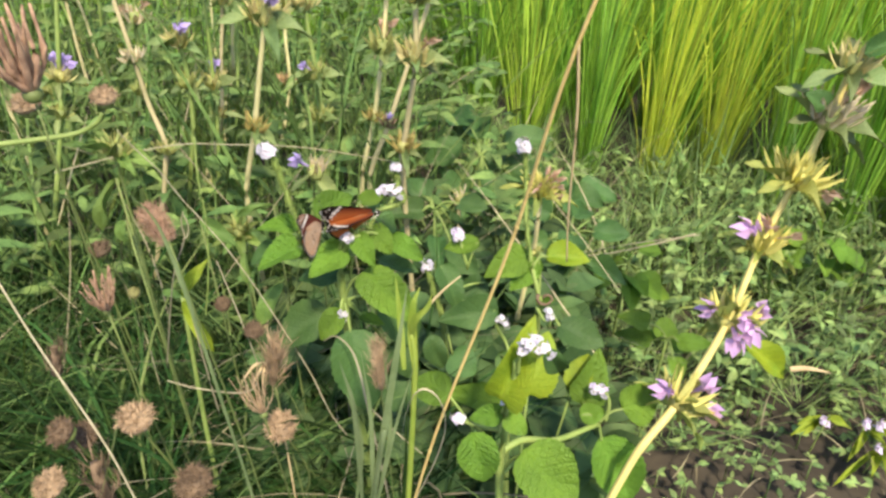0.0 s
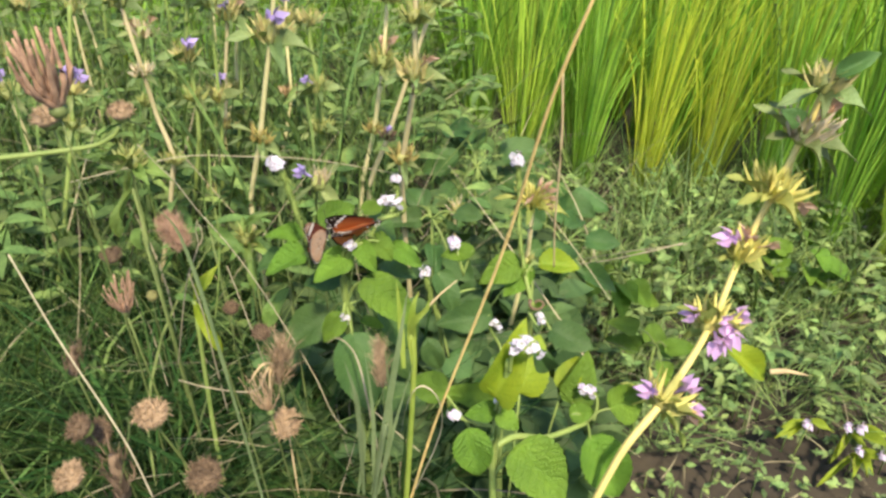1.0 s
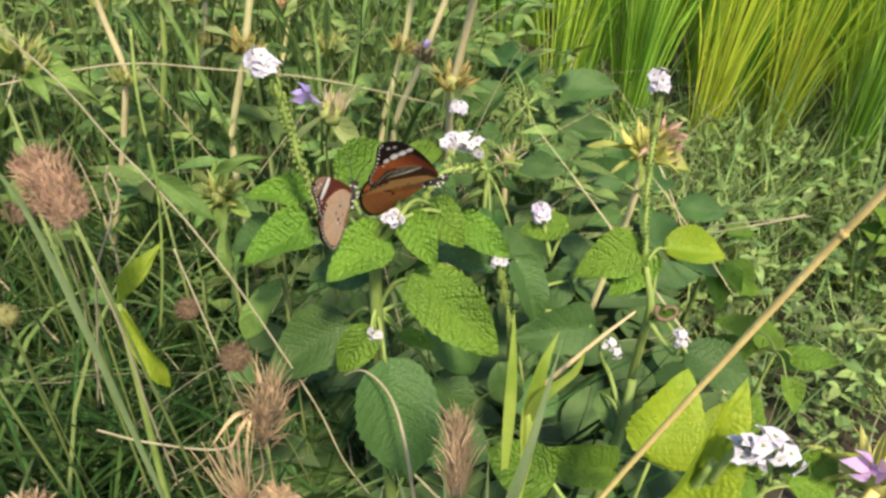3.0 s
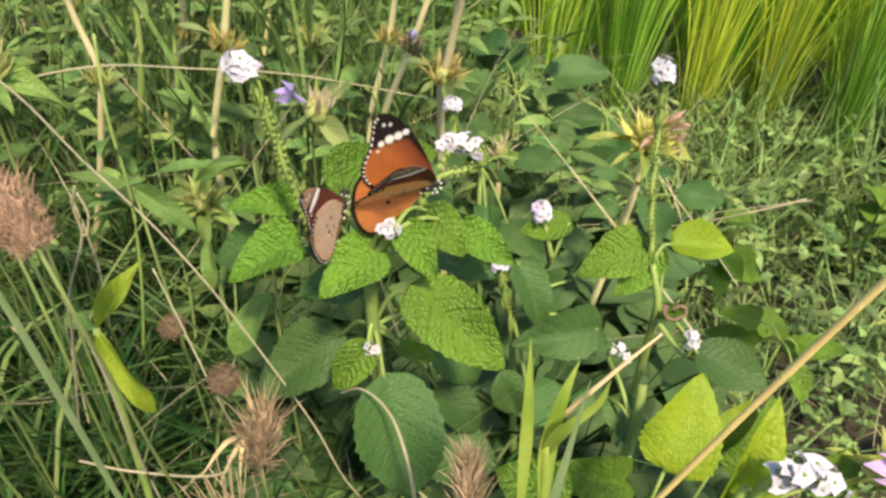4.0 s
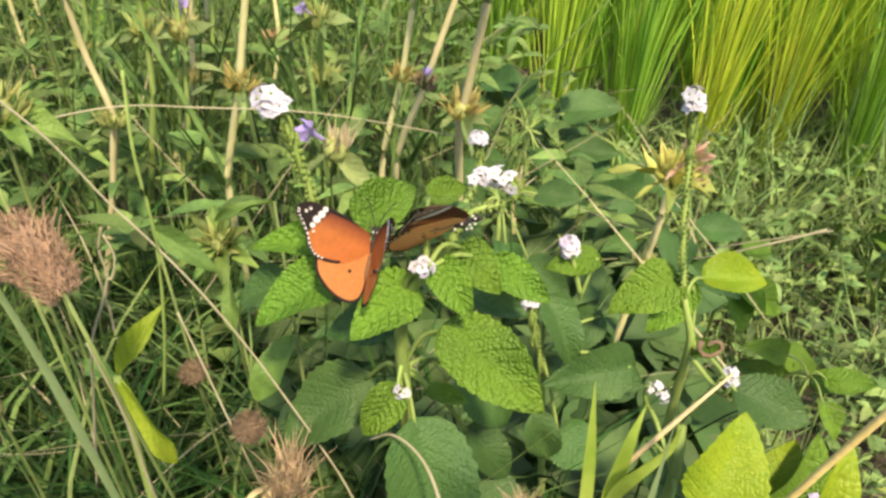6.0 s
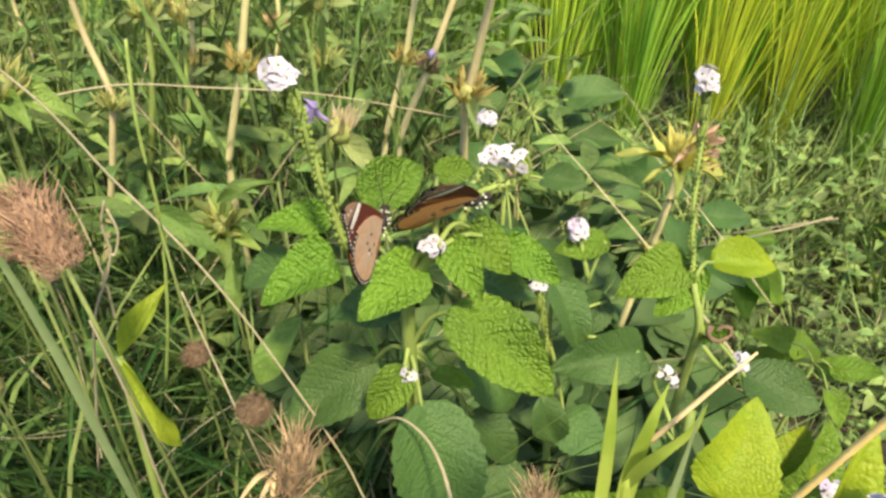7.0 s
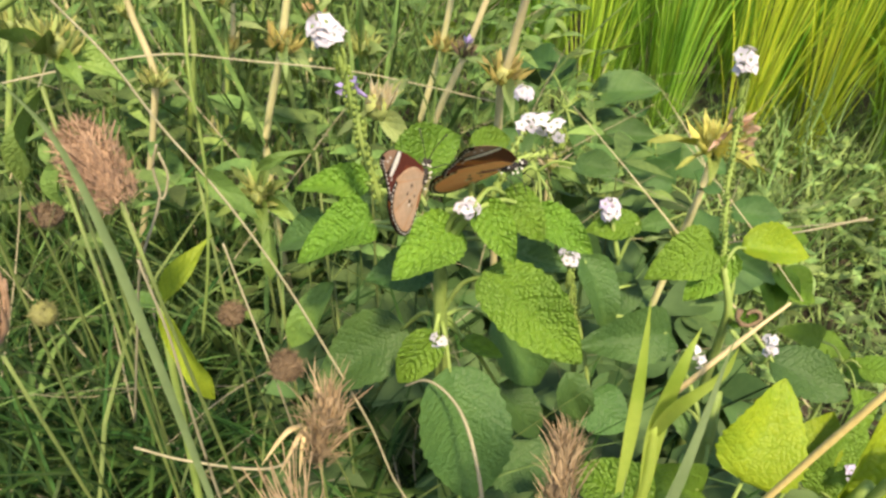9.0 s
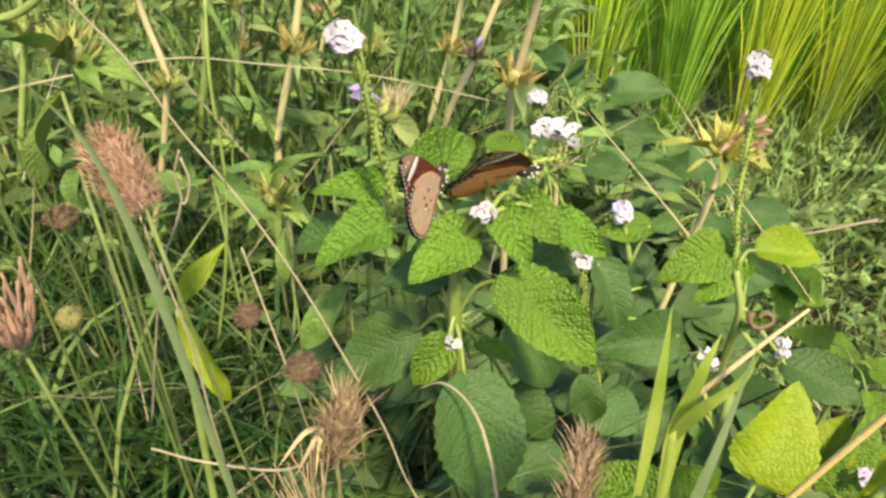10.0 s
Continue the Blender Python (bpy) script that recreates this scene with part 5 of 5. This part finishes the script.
    for base, tip, w in (((-0.147, 0.400, 0.338), (-0.124, 0.390, 0.326), 48), ((-0.120, 0.390, 0.321), (-0.120, 0.380, 0.303), 36), ((-0.094, 0.370, 0.311), (-0.113, 0.360, 0.287), 70), ((-0.106, 0.420, 0.337), (-0.133, 0.420, 0.331), 30),
                         ((-0.172, 0.360, 0.386), (-0.191, 0.355, 0.356), 52), ((-0.168, 0.350, 0.366), (-0.175, 0.350, 0.351), 60)):
        d = V(tip) - V(base)
        herb = thing("narrow_leaved_herb", (V(base).x, V(base).y + 0.03, 0.0), "green herb with lance-shaped leaves in the grass", "wild plant")
        part("leaf", NARROW["narrow"][1], herb, placed(base, d, FACING, 0.00018 * w, d.length, d.length))
        part("stem", Soup().tube(smooth_line([base, (V(base).x, V(base).y + 0.03, 0.0)], 4), 0.0006, 0.0008, 5).mesh("stem", STEM_DARK), herb)


near_grass()


# ---- butterflies ----
FORE = [(0.0, 0.05), (0.25, 0.25), (0.55, 0.44), (0.82, 0.53), (0.96, 0.50), (1.0, 0.42), (0.95, 0.28), (0.89, 0.1), (0.86, -0.08), (0.8, -0.2), (0.68, -0.28), (0.45, -0.34), (0.2, -0.30), (0.0, -0.2)]
HIND = [(0.0, 0.06), (0.26, 0.2), (0.56, 0.18), (0.76, 0.05), (0.83, -0.15), (0.79, -0.36), (0.68, -0.56), (0.54, -0.70), (0.41, -0.75), (0.29, -0.70), (0.17, -0.50), (0.07, -0.28), (0.0, -0.08)]
ORANGE, BLACK, PALE = (0.49, 0.155, 0.042), (0.018, 0.012, 0.011), (0.82, 0.80, 0.76)
UNDER_HIND, UNDER_FORE, UNDER_TIP = (0.53, 0.405, 0.30), (0.52, 0.15, 0.05), (0.36, 0.22, 0.15)


def lerp3(a, b, t):
    t = min(max(t, 0), 1)
    return tuple(p + (q - p) * t for p, q in zip(a, b))


def near(x, y, cx, cy, r, soft=0.012):
    return min(max((r - math.hypot(x - cx, y - cy)) / soft + 0.5, 0), 1)


def fore_colour(x, y, s, k, under):
    """Scales of the forewing at x, y; s: share of the way to the margin; k: share of the way round."""
    c = UNDER_FORE if under else ORANGE
    front = y - (0.06 + 0.62 * x - 0.17 * x * x)
    tip = x * 0.75 + y * 0.95
    if under:
        c = lerp3(c, (0.13, 0.035, 0.025), max((tip - 0.30) / 0.25, (front + 0.27) / 0.2))
    else:
        c = lerp3(c, (0.16, 0.035, 0.02), (front + 0.27) / 0.3)
    c = lerp3(c, BLACK, (tip - (0.80 if under else 0.72)) / 0.05)
    if under:
        c = lerp3(c, UNDER_TIP, (tip - 0.9) / 0.03)
    else:
        c = lerp3(c, BLACK, front / 0.02)
    if s > 0.91 and 0.3 < k < 0.85:
        c = BLACK
    band = ((0.59, 0.41, 0.042), (0.63, 0.37, 0.048), (0.67, 0.33, 0.052), (0.71, 0.29, 0.052), (0.75, 0.245, 0.046), (0.785, 0.20, 0.036)) if under else ((0.60, 0.41, 0.036), (0.655, 0.345, 0.046), (0.725, 0.28, 0.048), (0.785, 0.205, 0.034))
    for cx, cy, r in band + ((0.80, 0.43, 0.018), (0.86, 0.40, 0.018), (0.78, 0.12, 0.016)):
        c = lerp3(c, PALE, near(x, y, cx, cy, r))
    if 0.92 < s < 0.975 and 0.33 < k < 0.78 and (k * 32) % 1 < 0.45:
        c = PALE
    return c


def hind_colour(x, y, s, k, under):
    c = UNDER_HIND if under else (0.57, 0.225, 0.075)
    if under:
        c = lerp3(c, (0.57, 0.37, 0.23), (math.hypot(x - 0.25, y + 0.2) - 0.25) / 0.4)
        vein = math.sin(13 * math.atan2(y + 0.02, x + 0.06))
        c = lerp3(c, (0.55, 0.29, 0.15), (vein - 0.93) / 0.07 * 0.6)
    if 0.22 < k < 0.86 and s > (0.87 if under else 0.905):
        c = BLACK
        if under and 0.905 < s < 0.97 and (k * 34) % 1 < 0.45:
            c = PALE
    for cx, cy, r in () if not under else ((0.32, -0.05, 0.024), (0.42, -0.14, 0.022), (0.36, -0.26, 0.028), (0.24, -0.22, 0.018), (0.30, -0.34, 0.016)):
        c = lerp3(c, BLACK, near(x, y, cx, cy, r))
    if under:
        c = lerp3(c, PALE, near(x, y, 0.37, -0.31, 0.02))
    else:
        c = lerp3(c, BLACK, max(near(x, y, 0.44, -0.16, 0.022), near(x, y, 0.37, -0.30, 0.026)))
    return c


def wing_mesh(name, outline, paint, size, mirror, back=0, under_light=(1, 1, 1)):
    """A thin curved wing: upper and under sides with their own scale colours, the under side's multiplied to paint in
    light, closed at the rim.
    """
    pts = smooth_line([(*p, 0) for p in outline], 20)
    pts = list(pts) + [pts[0]]
    inward = Matrix.Rotation(radians(-back), 3, "Z")
    m, rings = len(pts), 40
    c = V((0.42, 0.12, 0)) if paint is fore_colour else V((0.36, -0.26, 0))
    v, col = [], []
    for under in (0, 1):
        for r in range(rings + 1):
            s = r / rings
            for k, p in enumerate(pts):
                q = c + (p - c) * s
                z = 0.01 * q.x * (0.9 - q.x) + 0.006 * math.sin(11 * math.atan2(q.y, q.x + 0.02)) * q.x
                g = inward @ q
                v.append((g.x * size * mirror, g.y * size, (z - (0.006 if under and r < rings else 0)) * size))
                c3 = paint(q.x, q.y, s, k / (m - 1), under)
                col.append((*(min(x * y, 0.95) for x, y in zip(c3, under_light if under else (1, 1, 1))), 1))
    f = []
    n = (rings + 1) * m
    for under in (0, 1):
        for r in range(rings):
            for k in range(m - 1):
                a = under * n + r * m + k
                q = (a, a + 1, a + m + 1, a + m)
                f.append(q if (under == 0) != (mirror < 0) else q[::-1])
    me = mesh_of(name, v, f, WING)
    me.color_attributes.new("scales", "FLOAT_COLOR", "POINT").data.foreach_set("color", np.array(col, dtype=np.float32).ravel())
    return me


def folded(mirror, sweep):
    """The forewing's place on its hindwing, drawn back by sweep degrees."""
    return pose(mirror * 0.0008, 0.002, 0.0003, 0, 0, -mirror * sweep)


def butterfly(label, at, along, up, size, sweep, tuck, under_light=(1, 1, 1)):
    ob = thing("butterfly", (0, 0, 0), label, "butterfly", "butterflies")
    r = frame_of(along, up)
    def piece(name, soup, mat=BODY, parent=None):
        q = new(name, soup.mesh(name, mat))
        q.parent = parent or ob
        return q

    body = piece("thorax", Soup().ball((0, 0.0, 0), 0.0013, 0.0031, 0.0015, 8, 10))
    piece("abdomen", Soup().ball((0, -0.0062, 0.0006), 0.0008, 0.0046, 0.0009, 8, 10), ABDOMEN)
    head = piece("head", Soup().ball((0, 0.0042, 0.0002), 0.0011, 0.0012, 0.0011, 6, 10))
    for x in (-1, 1):
        piece("eye", Soup().ball((x * 0.0008, 0.0047, 0.0005), 0.0007, 0.0007, 0.0008, 5, 8), BODY, head)
        feeler = Soup().tube(smooth_line([(x * 0.0004, 0.0051, 0.0008), (x * 0.002, 0.009, 0.0017), (x * 0.004, 0.0125, 0.0017)], 5), 0.00014, 0.00014, 4)
        piece("antenna", feeler.ball((x * 0.0041, 0.0126, 0.0017), 0.0003, 0.0005, 0.0003, 4, 6), BODY, head)
        for y in (0.003, 0.0, -0.003):
            piece("leg", Soup().tube(smooth_line([(x * 0.001, y, -0.0015), (x * 0.004, y + 0.002, -0.003), (x * 0.005, y + 0.003, -0.007)], 4), 0.00016, 0.00012, 4))
    d = Soup()
    for x in (-1, 1):
        for y, z in ((0.0035, 0.0008), (0.0015, -0.0004), (-0.001, 0.0006), (0.0005, -0.0016), (-0.003, -0.0008), (0.0035, -0.001), (0.002, -0.0017)):
            d.ball((x * 0.00128 * math.sqrt(max(1 - (y / 0.0042) ** 2, 0.2)), y, z), 0.0004, 0.0004, 0.0004, 4, 6)
    tagged(piece("white_spotting", d, SPOT, body), kind="stuff")
    wings = {}
    for side, mirror in (("left", -1), ("right", 1)):
        root = new(side + "_wing", wing_mesh(side + "_wing", HIND, hind_colour, size, mirror, tuck, under_light))
        root.parent = ob
        fw = new("forewing", wing_mesh("forewing", FORE, fore_colour, size, mirror))
        fw.parent = root
        fw.matrix_basis = folded(mirror, sweep)
        tagged(fw, "orange forewing with black tip and white band")
        wings[side], wings[side + "_fore"] = root, fw
    return ob, wings, Matrix.Translation(V(at)) @ r.to_4x4()


A_OB, A_WINGS, A_AT = butterfly("orange plain tiger butterfly perched on a leaf", (-0.0626, 0.3413, 0.3665), (0.231, 0.528, 0.817), (-0.325, -0.750, 0.577), 0.0201, 27, 20)
# The second one's undersides: warmer scales, plus missing light painted in as brighter colour.
B_OB, B_WINGS, B_AT = butterfly("orange plain tiger butterfly feeding at white flowers", (-0.0373, 0.3451, 0.3710), (0.926, 0.376, 0.047), (-0.048, -0.006, 0.999), 0.0274, 27, 29, (1.8, 1.3, 0.72))


# ---- life size ----
SIZE = 1.4  # the plan above is laid out at 1 : 1.4
for me in bpy.data.meshes:
    me.transform(Matrix.Scale(SIZE, 4))
for ob in scene.objects:
    if ob.type in ("MESH", "EMPTY"):
        ob.location = ob.location * SIZE


def grown(m):
    return Matrix.Translation(m.translation * SIZE) @ m.to_quaternion().to_matrix().to_4x4()


def wing_rows(side, rows):
    """Rows of seconds, degrees that the wing leans out from upright, and degrees that it is drawn back."""
    turn = 1 if side == "left" else -1
    out = 0.0004 * SIZE * -turn
    return [(t, pose(out, 0, 0.0008 * SIZE, 0, turn * (90 - a), 0) @ pose(0, 0, 0, 0, 0, turn * back)) for t, a, back in rows]


def motions():
    stepped = Matrix.Translation(V((0.0011, 0.0004, 0.0024))) @ A_AT
    walk(A_OB, [(0.0, grown(A_AT)), (7.6, grown(A_AT)), (7.9, grown(stepped)), (10.0, grown(stepped))])
    walk(B_OB, [(0.0, grown(B_AT)), (10.0, grown(B_AT))])
    left = [(0.0, 4), (5.1, 4), (5.15, 10), (5.2, 50), (5.3, 63), (5.7, 65), (6.2, 40), (6.6, 6), (7.0, 4), (7.1, 5), (7.2, 12), (7.3, 58), (7.5, 64), (7.6, 62), (7.7, 26), (7.8, 9), (8.0, 8), (10.0, 8)]
    right = [(0.0, -3.6), (5.1, -3.6), (5.15, 6), (5.2, 30), (5.3, 36), (5.7, 37), (6.2, 26), (6.6, 4), (7.0, -3.6), (7.2, 7), (7.3, 33), (7.6, 36), (7.7, 20), (7.8, 0), (8.0, -7.6), (10.0, -7.6)]
    fore = [(0.0, 27), (5.1, 27), (5.2, 16), (5.3, 11), (5.7, 10), (6.2, 15), (6.6, 25), (7.0, 27), (7.1, 26), (7.3, 12), (7.6, 10), (7.7, 18), (7.8, 26), (8.0, 27), (10.0, 27)]
    for side, mirror in (("left_fore", -1), ("right_fore", 1)):
        walk(A_WINGS[side], [(t, grown(folded(mirror, a))) for t, a in fore])
        walk(B_WINGS[side], [(t, grown(folded(mirror, a))) for t, a in ((0.0, 50), (1.0, 48), (1.5, 30), (2.7, 30), (3.3, 25), (3.7, 23), (3.9, 23), (4.2, 27), (5.3, 22), (10.0, 18))])
    walk(A_WINGS["left"], wing_rows("left", [(t, a, 3) for t, a in left]))
    walk(A_WINGS["right"], wing_rows("right", [(t, a, 3) for t, a in right]))
    walk(B_WINGS["left"], wing_rows("left", [(0.0, -25, 46), (0.9, -25, 46), (1.2, -35, 44), (1.5, -45, 43), (2.7, -44, 43), (3.3, 10, 32), (3.7, 52, 26), (3.9, 51, 26), (4.0, -6, 34), (4.1, -28, 40), (4.2, -36.5, 42), (4.7, -36.5, 42), (5.3, -41, 46), (10.0, -45.5, 51)]))
    walk(B_WINGS["right"], wing_rows("right", [(0.0, 78, 44), (0.9, 74, 44), (1.2, 58, 43), (1.5, 45, 43), (2.7, 43, 43), (3.3, 58, 32), (3.7, 76, 26), (3.9, 75.5, 26), (4.0, 44, 36), (4.1, 39, 40), (4.2, 37, 42), (4.7, 37, 42), (5.3, 41.5, 46), (10.0, 46, 51)]))


motions()
